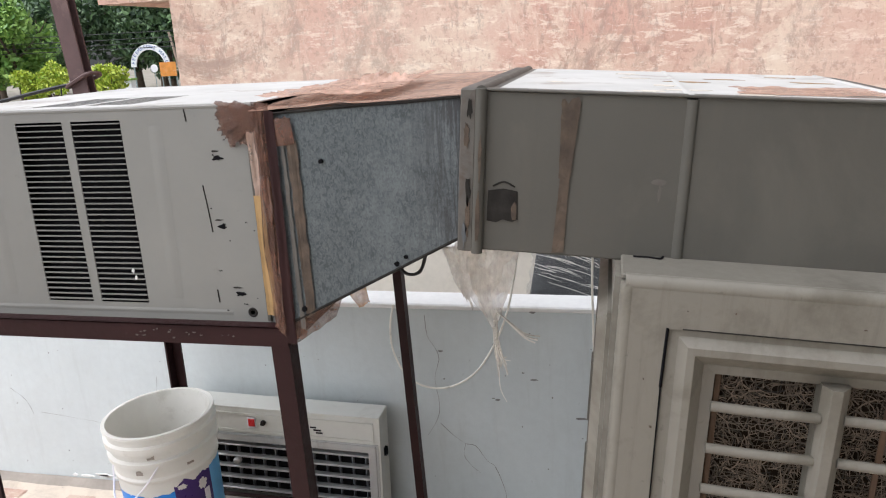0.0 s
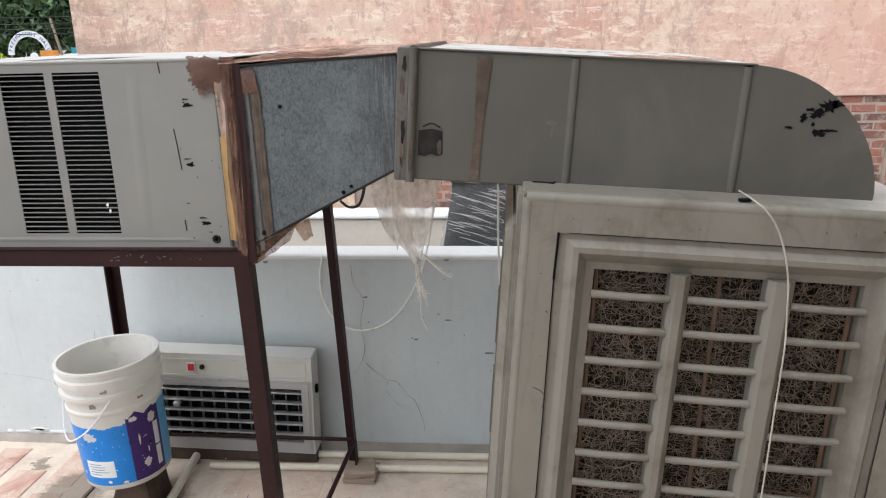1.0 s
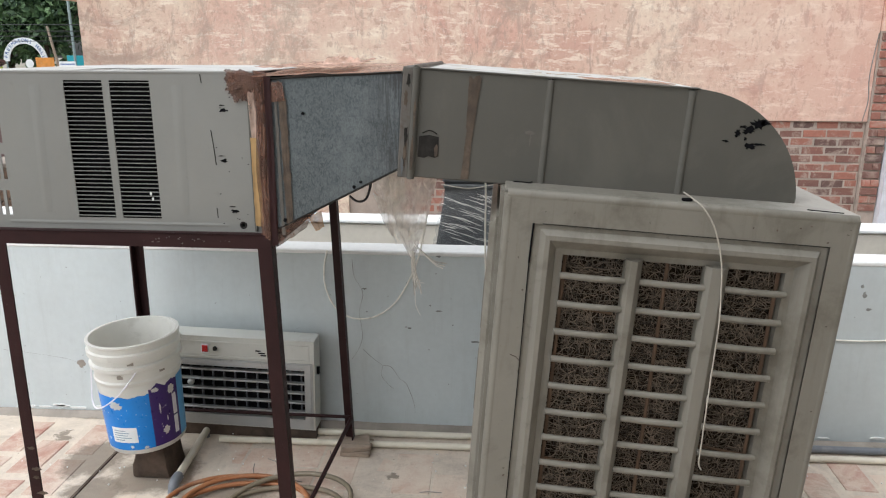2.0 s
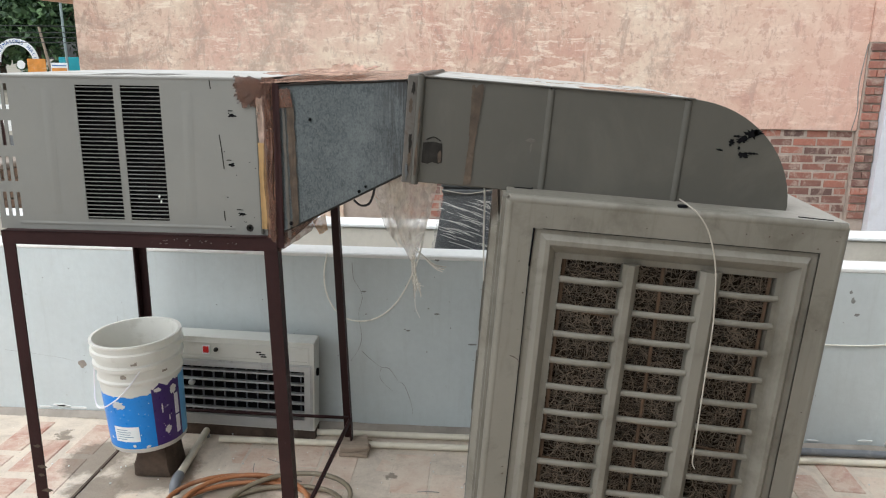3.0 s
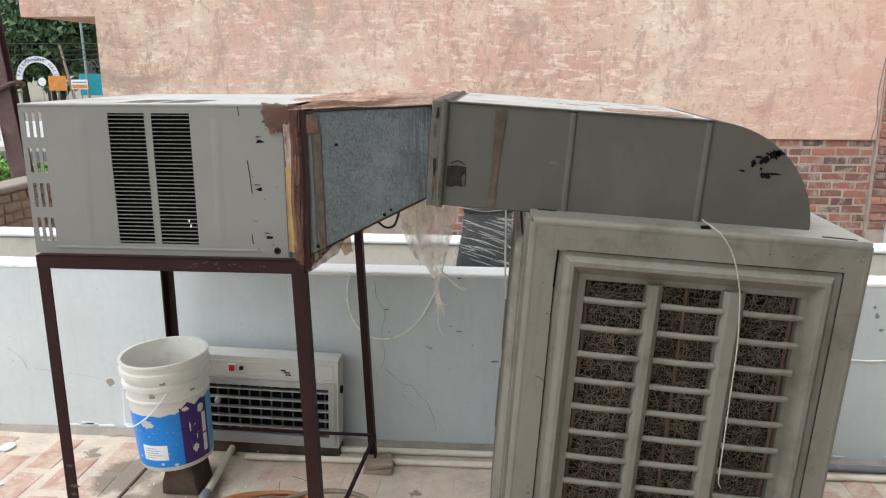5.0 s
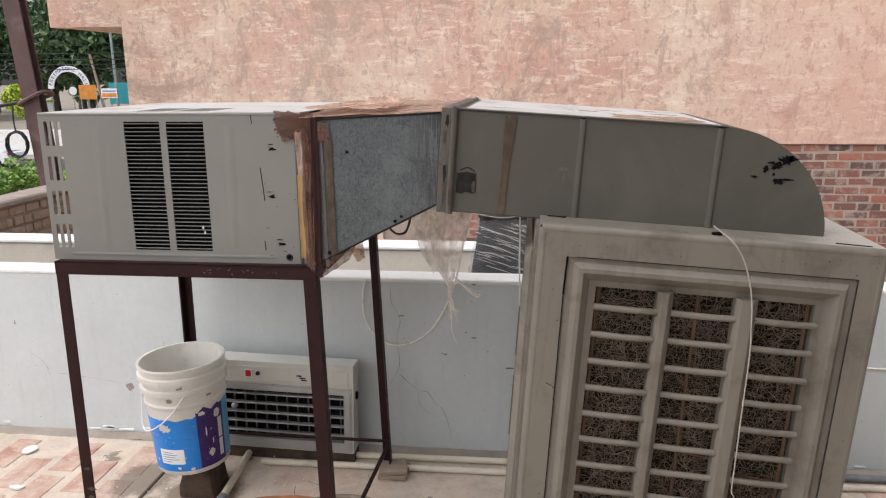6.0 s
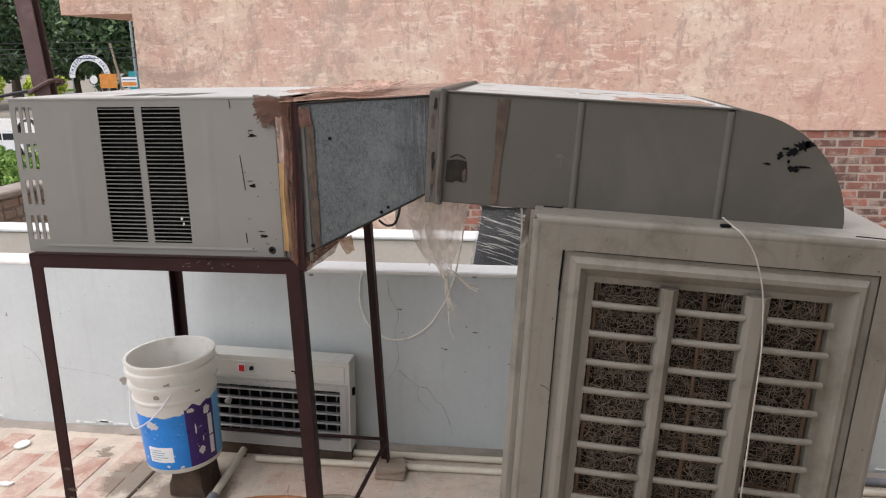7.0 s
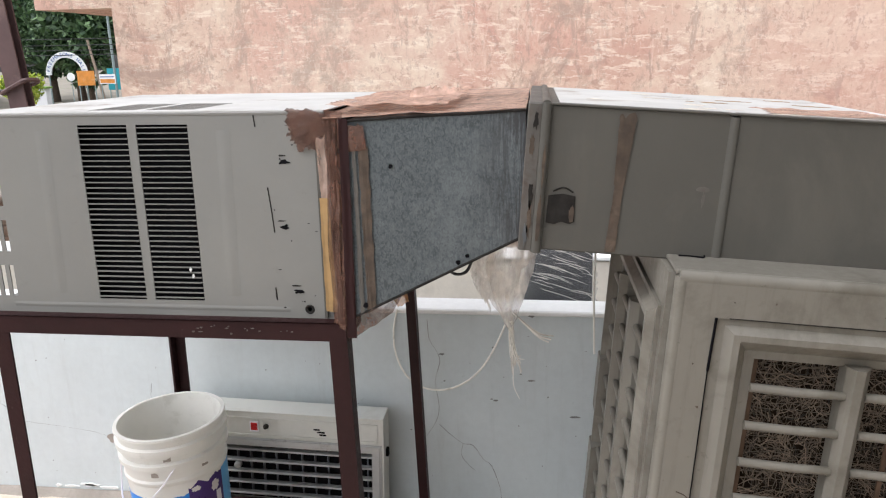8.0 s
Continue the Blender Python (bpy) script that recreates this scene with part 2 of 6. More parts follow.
M_GALV = galvanised()
M_DUST = surface("pale_dust_on_metal", (0.5, 0.49, 0.465), 0.8, 0, 0.12, 5, 80, 0.1, (0.24, 0.19, 0.14), 0.6, 7, 0.56, 0.12)
M_DUST2 = surface("dust_and_skylight_on_enamel", (0.165, 0.154, 0.13), 0.55, 0, 0.1, 4, 80, 0.08, (0.09, 0.08, 0.062), 0.6, 6, 0.52, 0.12, spec=0.22)


def dust_and_light_drift(m, x0, x1, col):
    """Dust and painted-in sky light towards one end of a top face, ragged where it thins out."""
    n, l = links_of(m)
    b = n["Principled BSDF"]
    under = b.inputs["Base Color"].links[0].from_socket
    v = coords(m)
    sx = n.new("ShaderNodeSeparateXYZ")
    l.new(v, sx.inputs[0])
    add = n.new("ShaderNodeMath")
    add.operation = "MULTIPLY_ADD"
    l.new(noise_node(m, v, 14, 7, 0.7, 0.4), add.inputs[0])
    add.inputs[1].default_value = 0.3
    l.new(sx.outputs[0], add.inputs[2])
    mr = n.new("ShaderNodeMapRange")
    mr.inputs["From Min"].default_value, mr.inputs["From Max"].default_value = x0 + 0.15, x1 + 0.15
    l.new(add.outputs[0], mr.inputs["Value"])
    l.new(mixed(m, mr.outputs[0], under, col), b.inputs["Base Color"])


# Dust at the open end, also painting in sky light against the duct's shade.
dust_and_light_drift(M_DUST2, 0.46, 0.68, (0.36, 0.345, 0.31))
# Near-black brown: the shade deep in the straw pad, put into the colour.
M_PADBACK = surface("pad_depth_shade", (0.02, 0.014, 0.01), 0.95, 0, 0.4, 30, 90, 0.3, spec=0.05)
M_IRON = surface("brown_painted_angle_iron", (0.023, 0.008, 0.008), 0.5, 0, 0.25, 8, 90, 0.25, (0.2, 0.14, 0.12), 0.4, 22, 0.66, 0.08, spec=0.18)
# For black marks and parts, and for unlit hollows painted black.
M_BLACK = surface("black_marks_and_dark_hollows", (0.006, 0.006, 0.007), 0.8, 0, 0.3, 20, 90, 0.1, spec=0.05)
M_COIL = surface("dark_coil_fins", (0.03, 0.03, 0.034), 0.5, 0.3, 0.3, 40, 200, 0.2)
M_TAPE = film("brown_packing_tape", (0.165, 0.088, 0.063), 0.95, 0.1, 0.25, 0.55)
M_TAPE_PINK = film("crumpled_pinkish_tape", (0.68, 0.48, 0.38), 0.75, 0.1, 0.35, 0.75)
M_TAPE_OLD = surface("dried_tape_glue", (0.072, 0.052, 0.037), 0.7, 0, 0.4, 30, 120, 0.4, (0.15, 0.115, 0.085), 0.3, 26, 0.56, 0.08)
M_TAPE_GOLD = film("golden_tape", (0.66, 0.38, 0.19), 0.9, 0.12, 0.55, 0.7)
M_CARD = surface("ochre_foam_strip", (0.3, 0.19, 0.08), 0.8, 0, 0.2, 20, 120, 0.4, (0.2, 0.13, 0.08), 0.6, 18)
M_STICKER = surface("dark_grey_sticker", (0.022, 0.02, 0.018), 0.7, 0, 0.4, 40, 150, 0.2, spec=0.08)
M_WHITE = surface("white_bucket_plastic", (0.74, 0.73, 0.69), 0.35, 0, 0.05, 10, 90, 0.05, (0.5, 0.48, 0.43), 0.6, 14, 0.58, 0.1)


def lets_light_through(m, col, share):
    """Thin plastic: part of the light passes to the other side."""
    n, l = links_of(m)
    tr, mx = n.new("ShaderNodeBsdfTranslucent"), n.new("ShaderNodeMixShader")
    tr.inputs["Color"].default_value = (*col, 1)
    mx.inputs[0].default_value = share
    l.new(n["Principled BSDF"].outputs[0], mx.inputs[1])
    l.new(tr.outputs[0], mx.inputs[2])
    l.new(mx.outputs[0], n["Material Output"].inputs["Surface"])


lets_light_through(M_WHITE, (0.85, 0.84, 0.78), 0.3)
M_BLUE = surface("blue_label_print", (0.012, 0.2, 0.62), 0.32, 0, 0.1, 10, 90, 0.05, (0.6, 0.65, 0.7), 0.8, 40, 0.68, 0.04)
M_PURPLE = surface("purple_label_print", (0.045, 0.02, 0.13), 0.32, 0, 0.15, 10, 90, 0.05, (0.6, 0.58, 0.65), 0.8, 40, 0.66, 0.04)
M_SKYBLUE = surface("light_blue_label_print", (0.15, 0.42, 0.72), 0.35, 0, 0.1, 10, 90, 0.05)
M_PAPER = surface("white_paper_label", (0.72, 0.75, 0.76), 0.6, 0, 0.06, 30, 150, 0.1)
M_INK = surface("printed_ink_bar", (0.2, 0.28, 0.36), 0.6, 0, 0.1, 30, 150, 0.0)
M_PRINT = surface("white_print", (0.72, 0.7, 0.74), 0.4, 0, 0.08, 40, 150, 0.0)
M_PVC = surface("cream_pvc_pipe", (0.68, 0.63, 0.52), 0.4, 0, 0.07, 6, 90, 0.1, (0.4, 0.36, 0.29), 0.5, 9)
M_GREYPVC = surface("grey_pvc", (0.17, 0.18, 0.2), 0.45, 0, 0.12, 10, 90, 0.1, (0.4, 0.38, 0.35), 0.4, 12)
M_HOSE = surface("orange_brown_hose", (0.36, 0.15, 0.065), 0.4, 0, 0.15, 12, 100, 0.15, (0.4, 0.33, 0.26), 0.4, 14)
M_HOSE2 = surface("olive_grey_hose", (0.2, 0.165, 0.115), 0.42, 0, 0.15, 12, 100, 0.15, (0.4, 0.36, 0.3), 0.4, 14)
M_SILVER = surface("aluminium_louvre", (0.43, 0.44, 0.44), 0.4, 0.5, 0.08, 12, 120, 0.1, (0.2, 0.19, 0.17), 0.6, 16, 0.58, 0.12)
M_PANELG = surface("grey_panel_enamel", (0.54, 0.54, 0.5), 0.4, 0, 0.05, 6, 90, 0.05, (0.35, 0.33, 0.29), 0.4, 8)
M_RED = surface("red_switch", (0.5, 0.02, 0.02), 0.3, 0, 0.1, 30, 150, 0.0)
M_WIRE = surface("cream_cable_sheath", (0.82, 0.8, 0.73), 0.5, 0, 0.1, 20, 150, 0.1, (0.4, 0.36, 0.3), 0.5, 25)
M_WIRE2 = surface("dusty_cable_sheath", (0.36, 0.33, 0.28), 0.55, 0, 0.1, 20, 150, 0.1, (0.3, 0.27, 0.22), 0.5, 25)
M_CLEAR = film("torn_clear_polythene", (0.95, 0.91, 0.85), 0.5, 0.2, 0.75, 0.92)
M_RIBBON = film("bundled_polythene", (0.95, 0.9, 0.82), 0.6, 0.2, 0.6, 0.92)
M_STRAND = surface("frayed_plastic_strand", (0.82, 0.8, 0.75), 0.35, 0, 0.1, 20, 150, 0.1)
M_WRAP = surface("dark_grey_insulation", (0.09, 0.095, 0.1), 0.5, 0, 0.2, 8, 80, 0.3, (0.3, 0.3, 0.3), 0.4, 9, 0.6, 0.1)
M_STRAW = leaf_mat("wood_wool_fibre", (0.008, 0.006, 0.004), (0.25, 0.19, 0.14))
M_NET = surface("netting_wire", (0.13, 0.108, 0.082), 0.6, 0.2, 0.2, 30, 150, 0.1)
M_LATH = surface("brown_wood_lath", (0.095, 0.058, 0.036), 0.75, 0, 0.25, 20, 120, 0.3)
M_STONE = surface("dark_rough_stone", (0.085, 0.06, 0.045), 0.9, 0, 0.4, 15, 90, 0.8, (0.03, 0.025, 0.02), 0.6, 12)
M_WOOD = surface("weathered_wood", (0.34, 0.27, 0.21), 0.85, 0, 0.2, 8, 90, 0.6, (0.12, 0.09, 0.07), 0.6, 10, stretch=(1, 6, 6))
M_CRACK = surface("crack_shadow", (0.22, 0.22, 0.21), 0.95, 0, 0.3, 30, 90, 0.0)
M_FLAKE = surface("white_paint_flake", (0.76, 0.76, 0.74), 0.7, 0, 0.06, 30, 90, 0.2)
M_LILAC = surface("lilac_white_wash", (0.66, 0.66, 0.7), 0.85, 0, 0.08, 2, 40, 0.2, (0.45, 0.42, 0.4), 0.5, 2)
M_POLE = surface("brown_steel_pole", (0.1, 0.058, 0.055), 0.55, 0, 0.2, 4, 60, 0.2, (0.2, 0.13, 0.11), 0.5, 6)
M_GROUND = surface("dusty_ground", (0.3, 0.27, 0.22), 0.95, 0, 0.2, 0.3, 8, 0.4, (0.12, 0.16, 0.06), 0.7, 0.15)
M_ROAD = surface("asphalt", (0.07, 0.07, 0.07), 0.9, 0, 0.2, 0.5, 20, 0.3)
M_CARW = surface("white_car_paint", (0.78, 0.79, 0.8), 0.2, 0, 0.02, 2, 60, 0.0)
M_CARG = surface("dark_car_glass", (0.02, 0.025, 0.03), 0.08, 0, 0.1, 2, 60, 0.0)
M_TYRE = surface("tyre_rubber", (0.02, 0.02, 0.02), 0.8, 0, 0.2, 8, 60, 0.2)
M_BARK = surface("bark", (0.1, 0.075, 0.055), 0.95, 0, 0.3, 4, 30, 0.8)
M_LEAF = leaf_mat("dark_green_leaf", (0.02, 0.05, 0.022), (0.11, 0.19, 0.075))
M_LEAF2 = leaf_mat("fresh_green_leaf", (0.08, 0.19, 0.03), (0.3, 0.46, 0.1))
M_LEAF3 = leaf_mat("yellow_green_leaf", (0.2, 0.32, 0.02), (0.56, 0.62, 0.08))
M_SIGNW = surface("white_sign_paint", (0.78, 0.79, 0.8), 0.5, 0, 0.04, 2, 30, 0.0)
M_SIGNB = surface("blue_sign_paint", (0.06, 0.13, 0.36), 0.5, 0, 0.05, 2, 30, 0.0)
M_ORANGE = surface("orange_board", (0.62, 0.25, 0.05), 0.6, 0, 0.15, 2, 30, 0.0, (0.7, 0.6, 0.45), 0.7, 1.5)
M_TEAL = surface("teal_board", (0.03, 0.3, 0.36), 0.6, 0, 0.1, 2, 30, 0.0)
M_STEEL = surface("grey_green_steel", (0.28, 0.34, 0.34), 0.5, 0.3, 0.1, 2, 30, 0.0)
M_CABLE = surface("black_cable", (0.02, 0.02, 0.022), 0.5, 0, 0.2, 8, 60, 0.0)
M_CEIL = surface("soffit_paint", (0.5, 0.49, 0.46), 0.9, 0, 0.08, 2, 30, 0.2)

# ---- mesh helpers ----
FRAMES = {}


def thing(name, label, category, base=(0, 0, 0), local=None, group="", kind=""):
    """An Empty at a thing's base. Parts are given in world metres, or, with local, in that pose's own metres."""
    ob = new(name)
    ob.empty_display_size = 0.05
    ob.matrix_world = local if local is not None else Matrix.Translation(base)
    FRAMES[ob.name] = Matrix() if local is not None else Matrix.Translation(base).inverted()
    return tagged(ob, label, category, group, kind)


def mesh_from(name, bm, material, smooth=None):
    me = bpy.data.meshes.new(name)
    bmesh.ops.recalc_face_normals(bm, faces=bm.faces[:])
    if smooth:
        for f in bm.faces:
            f.smooth = True
        for e in bm.edges:
            if len(e.link_faces) == 2 and e.calc_face_angle(0) > radians(smooth):
                e.smooth = False
    bm.to_mesh(me)
    bm.free()
    me.materials.append(material)
    return me


def part(name, bm, material, parent, label="", smooth=None):
    fr = FRAMES[parent.name]
    bmesh.ops.transform(bm, matrix=fr, verts=bm.verts[:])
    ob = new(name, mesh_from(name, bm, material, smooth))
    ob.parent = parent
    FRAMES[ob.name] = fr
    return tagged(ob, label)


def solid(name, bm, material, label, category, kind="", group="", smooth=None, base=(0, 0, 0)):
    """A thing that is one mesh, with its origin at base."""
    bmesh.ops.transform(bm, matrix=Matrix.Translation(base).inverted(), verts=bm.verts[:])
    ob = new(name, mesh_from(name, bm, material, smooth))
    ob.location = base
    FRAMES[ob.name] = Matrix.Translation(base).inverted()
    return tagged(ob, label, category, group, kind)


def box(x0, x1, y0, y1, z0, z1, bevel=0.0, bm=None, m=None, seg=1):
    bm = bm or bmesh.new()
    r = bmesh.ops.create_cube(bm, size=1.0, matrix=Matrix.Translation(((x0 + x1) / 2, (y0 + y1) / 2, (z0 + z1) / 2)) @ Matrix.Diagonal((x1 - x0, y1 - y0, z1 - z0, 1)))
    vs = r["verts"]
    if bevel:
        es = list({e for v in vs for e in v.link_edges})
        out = bmesh.ops.bevel(bm, geom=es, offset=bevel, segments=seg, affect="EDGES", profile=0.5)
        vs = list({v for f in out["faces"] for v in f.verts} | {v for v in vs if v.is_valid})
    if m is not None:
        bmesh.ops.transform(bm, matrix=m, verts=vs)
    return bm


def sweep(pts, radius, sides=8, bm=None, closed=False, flat=1.0):
    """A round tube along a list of points."""
    bm = bm or bmesh.new()
    pts = [Vector(p) for p in pts]
    rings, up = [], Vector((0.13, 0.27, 0.95)).normalized()
    n = len(pts)
    for i, p in enumerate(pts):
        a = pts[(i - 1) % n] if closed or i else pts[0]
        b = pts[(i + 1) % n] if closed or i < n - 1 else pts[-1]
        t = (b - a).normalized()
        s = t.cross(up)
        s = s.normalized() if s.length > 1e-4 else t.orthogonal().normalized()
        u = s.cross(t)
        r = radius(i / max(1, n - 1)) if callable(radius) else radius
        rings.append([bm.verts.new(p + (s * math.cos(k * math.tau / sides) + u * math.sin(k * math.tau / sides) * flat) * r) for k in range(sides)])
    for i in range(n if closed else n - 1):
        for k in range(sides):
            q = rings[(i + 1) % n]
            bm.faces.new((rings[i][k], rings[i][(k + 1) % sides], q[(k + 1) % sides], q[k]))
    if not closed:
        bm.faces.new(rings[0][::-1])
        bm.faces.new(rings[-1])
    return bm


def curve_pts(ctrl, n=24, closed=False):
    """Catmull-Rom points through the control points."""
    c = [Vector(p) for p in ctrl]
    m = len(c)
    out = []
    spans = m if closed else m - 1
    for i in range(spans):
        p1, p2 = c[i], c[(i + 1) % m]
        p0 = c[i - 1] if closed or i else p1 * 2 - p2
        p3 = c[(i + 2) % m] if closed or i + 2 < m else p2 * 2 - p1
        for k in range(max(2, n // spans)):
            t = k / max(2, n // spans)
            out.append(0.5 * ((2 * p1) + (p2 - p0) * t + (2 * p0 - 5 * p1 + 4 * p2 - p3) * t * t + (3 * p1 - p0 - 3 * p2 + p3) * t ** 3))
    if not closed:
        out.append(c[-1])
    return out


def spin(profile, sides=40, m=None, bm=None):
    """A turned form: profile of (radius, height), about z."""
    bm = bm or bmesh.new()
    rings = [[bm.verts.new((r * math.cos(k * math.tau / sides), r * math.sin(k * math.tau / sides), z)) for k in range(sides)] for r, z in profile]
    for a, b in zip(rings, rings[1:]):
        for k in range(sides):
            bm.faces.new((a[k], a[(k + 1) % sides], b[(k + 1) % sides], b[k]))
    if m is not None:
        bmesh.ops.transform(bm, matrix=m, verts=bm.verts[:])
    return bm


def plate(x0, x1, z0, z1, y0, y1, holes=(), bm=None):
    """An upright sheet in x and z from y0 to y1, with rectangular holes right through."""
    bm = bm or bmesh.new()
    xs = sorted({x0, x1, *(v for h in holes for v in h[:2])})
    zs = sorted({z0, z1, *(v for h in holes for v in h[2:])})
    grid = {}

    def vert(i, j):
        if (i, j) not in grid:
            grid[i, j] = bm.verts.new((xs[i], y0, zs[j]))
        return grid[i, j]
    faces = []
    for i in range(len(xs) - 1):
        for j in range(len(zs) - 1):
            cx, cz = (xs[i] + xs[i + 1]) / 2, (zs[j] + zs[j + 1]) / 2
            if not any(h[0] < cx < h[1] and h[2] < cz < h[3] for h in holes):
                faces.append(bm.faces.new((vert(i, j), vert(i + 1, j), vert(i + 1, j + 1), vert(i, j + 1))))
    r = bmesh.ops.extrude_face_region(bm, geom=faces)
    bmesh.ops.translate(bm, vec=(0, y1 - y0, 0), verts=[v for v in r["geom"] if isinstance(v, bmesh.types.BMVert)])
    return bm


def prism(poly, y0, y1, bm=None):
    """A polygon in x and z, from y0 to y1."""
    bm = bm or bmesh.new()
    a = [bm.verts.new((x, y0, z)) for x, z in poly]
    b = [bm.verts.new((x, y1, z)) for x, z in poly]
    bm.faces.new(a[::-1])
    bm.faces.new(b)
    for i in range(len(poly)):
        j = (i + 1) % len(poly)
        bm.faces.new((a[i], a[j], b[j], b[i]))
    return bm


def blotch(cx, cz, rx, rz, seed, y0, y1, n=16, rough=0.45, bm=None):
    """A ragged patch in x and z."""
    rnd = random.Random(seed)
    poly = []
    for k in range(n):
        a = k * math.tau / n
        f = 1 - rough * rnd.random()
        poly.append((cx + rx * f * math.cos(a), cz + rz * f * math.sin(a)))
    return prism(poly, y0, y1, bm)


def sheet(p00, p10, p11, p01, nu, nv, amp, seed, rag=0.0, scale=14.0, thick=0.0006, bm=None):
    """A crumpled thin sheet over four corners, with ragged edges."""
    bm = bm or bmesh.new()
    p00, p10, p11, p01 = (Vector(p) for p in (p00, p10, p11, p01))
    nrm = (p10 - p00).cross(p01 - p00).normalized()
    rnd = random.Random(seed)
    off = Vector((seed * 3.7, seed * 1.9, seed * 0.7))
    rows = []
    for j in range(nv + 1):
        row = []
        for i in range(nu + 1):
            u, v = i / nu, j / nv
            if rag and j == nv:
                v += rag * (rnd.random() - 0.6)
            if rag and i in (0, nu):
                u += rag * 0.5 * (rnd.random() - 0.5)
            p = p00 * (1 - u) * (1 - v) + p10 * u * (1 - v) + p11 * u * v + p01 * (1 - u) * v
            q = p * scale + off
            d = noise.noise(q) + 0.5 * abs(noise.noise(q * 2.3)) + 0.3 * noise.noise(q * 5.1)
            row.append(bm.verts.new(p + nrm * amp * d))
        rows.append(row)
    faces = [bm.faces.new((rows[j][i], rows[j][i + 1], rows[j + 1][i + 1], rows[j + 1][i])) for j in range(nv) for i in range(nu)]
    if thick:
        r = bmesh.ops.extrude_face_region(bm, geom=faces)
        bmesh.ops.translate(bm, vec=nrm * thick, verts=[v for v in r["geom"] if isinstance(v, bmesh.types.BMVert)])
    return bm


def repeat(name, me, places, parent, label=""):
    """Alike pieces that share one mesh, each at its own pose in the parent's own metres."""
    for m in places:
        ob = new(name, me)
        ob.parent = parent
        ob.matrix_basis = m
        if label:
            tagged(ob, label)

# ---- large structure ----
WALL_Y, WALL_TOP = 1.779, 0.66
floor = solid("floor", box(-4.2, 3.6, -2.4, WALL_Y, -0.25, -0.0022), M_JOINT, "terrace floor of worn red bricks in grey cement", "floor", "structure")
parapet = solid("wall_north", box(-6.5, 4.6, WALL_Y, WALL_Y + 0.1, -4.1, WALL_TOP - 0.012), M_WALL, "pale blue painted parapet wall with cracks", "wall", "structure")
part("wall_top", box(-6.5, 4.6, WALL_Y - 0.003, WALL_Y + 0.103, WALL_TOP - 0.012, WALL_TOP + 0.004, 0.004), M_CAP, parapet, "white painted top of the parapet")
skirt = sheet((-4.2, WALL_Y - 0.002, 0.016), (3.6, WALL_Y - 0.002, 0.016), (3.6, WALL_Y - 0.034, -0.002), (-4.2, WALL_Y - 0.034, -0.002), 300, 4, 0.006, 3, 0.25, 9)
solid("baseboard", skirt, M_CEMENT, "rough crumbling cement fillet along the wall foot", "trim", "structure")
low_wall = solid("wall_middle", box(-9, 7, 3.1, 3.24, -4.1, 0.455, 0.01), M_CREAM, "cream painted low wall of the next roof", "wall", "structure")
part("wall_top", box(-9, 7, 3.085, 3.25, 0.455, 0.475, 0.005), M_CAP, low_wall, "white painted coping")
# Unseen wall, made up; kept low so light comes in over it.
solid("unseen_wall_south", box(-3.2, 0.3, -2.6, -2.4, -0.004, 0.9), M_WALL, "unseen low pale wall added on the far side of the terrace", "wall", "structure")
# Two tall walls out of view, added to block light from behind and right.
solid("unseen_wall_house", box(0.3, 3.6, -2.6, -2.4, -0.004, 2.45), M_CREAM, "unseen plain cream wall added behind the terrace for shade", "wall", "structure")
solid("unseen_wall_east", box(1.75, 1.95, -2.4, 0.4, -0.004, 2.45), M_CREAM, "unseen plain cream wall added beside the terrace for shade", "wall", "structure")
# Another made-up wall out of view, low enough to leave the left open.
solid("unseen_wall_west", box(-3.4, -3.2, -2.6, 0.3, -0.004, 0.9), M_CREAM, "unseen low cream wall added at the end of the terrace", "wall", "structure")
# Made-up slab out of view; keeps sky light off duct and cooler fronts.
solid("ceiling", box(-0.2, 3.6, -2.6, -0.3, 2.45, 2.6), M_CEIL, "unseen plain slab added to shade the duct and cooler", "ceiling", "structure")
solid("ground", box(-400, 400, -60, 500, -4.3, -4.1), M_GROUND, "dusty street level ground", "ground", "structure")
solid("road", box(-300, 100, 36, 47, -4.1, -4.085), M_ROAD, "grey asphalt street", "road", "structure")

# the old pink house across the gap
PY = 7.324
house = thing("house", "old house with flaking pink plaster above bare red brick", "house", (0, PY, -4.1))
pw = plate(-5.29, 6.5, 0.64, 4.6, PY, PY + 0.3, [(-5.29, -4.45, 0.64, 1.9), (3.74, 6.5, 0.64, 1.9)])
part("wall", pw, M_PINK, house, "flaking pink and cream plaster")
part("upper_storey", box(-5.285, 6.49, PY + 0.3, PY + 4.5, 1.905, 4.59), M_PINK, house, "projecting upper storey in flaking pink plaster")
part("lower_wall", box(-4.45, -1.6, PY, PY + 0.3, -4.1, 0.64), M_PINK, house)
part("side_wall", box(-4.45, -4.25, PY + 0.3, PY + 4.4, -4.1, 1.9), M_PINK, house)
brick_back = part("brick_panel", box(-1.6, 3.74, PY + 0.03, PY + 0.3, -4.1, 0.64), M_MORTAR, house, "bare red brickwork")
pier_back = part("pier", box(3.745, 3.93, PY - 0.02, PY + 0.3, -4.1, 1.52), M_MORTAR, house, "bare brick pier with chipped edges")
part("pier_plaster", box(3.745, 3.95, PY - 0.03, PY + 0.3, 1.52, 1.9), M_PINK, house)
part("white_wall", box(3.935, 7.0, PY - 0.12, PY + 0.3, -4.1, 1.9), M_LILAC, house, "lilac-white washed wall")
crk = curve_pts([(3.735, PY - 0.002, 1.5), (3.70, PY - 0.002, 1.1), (3.72, PY - 0.002, 0.85), (3.69, PY - 0.002, 0.64)], 14)
part("crack", sweep(crk, 0.005, 5), M_CRACK, house)

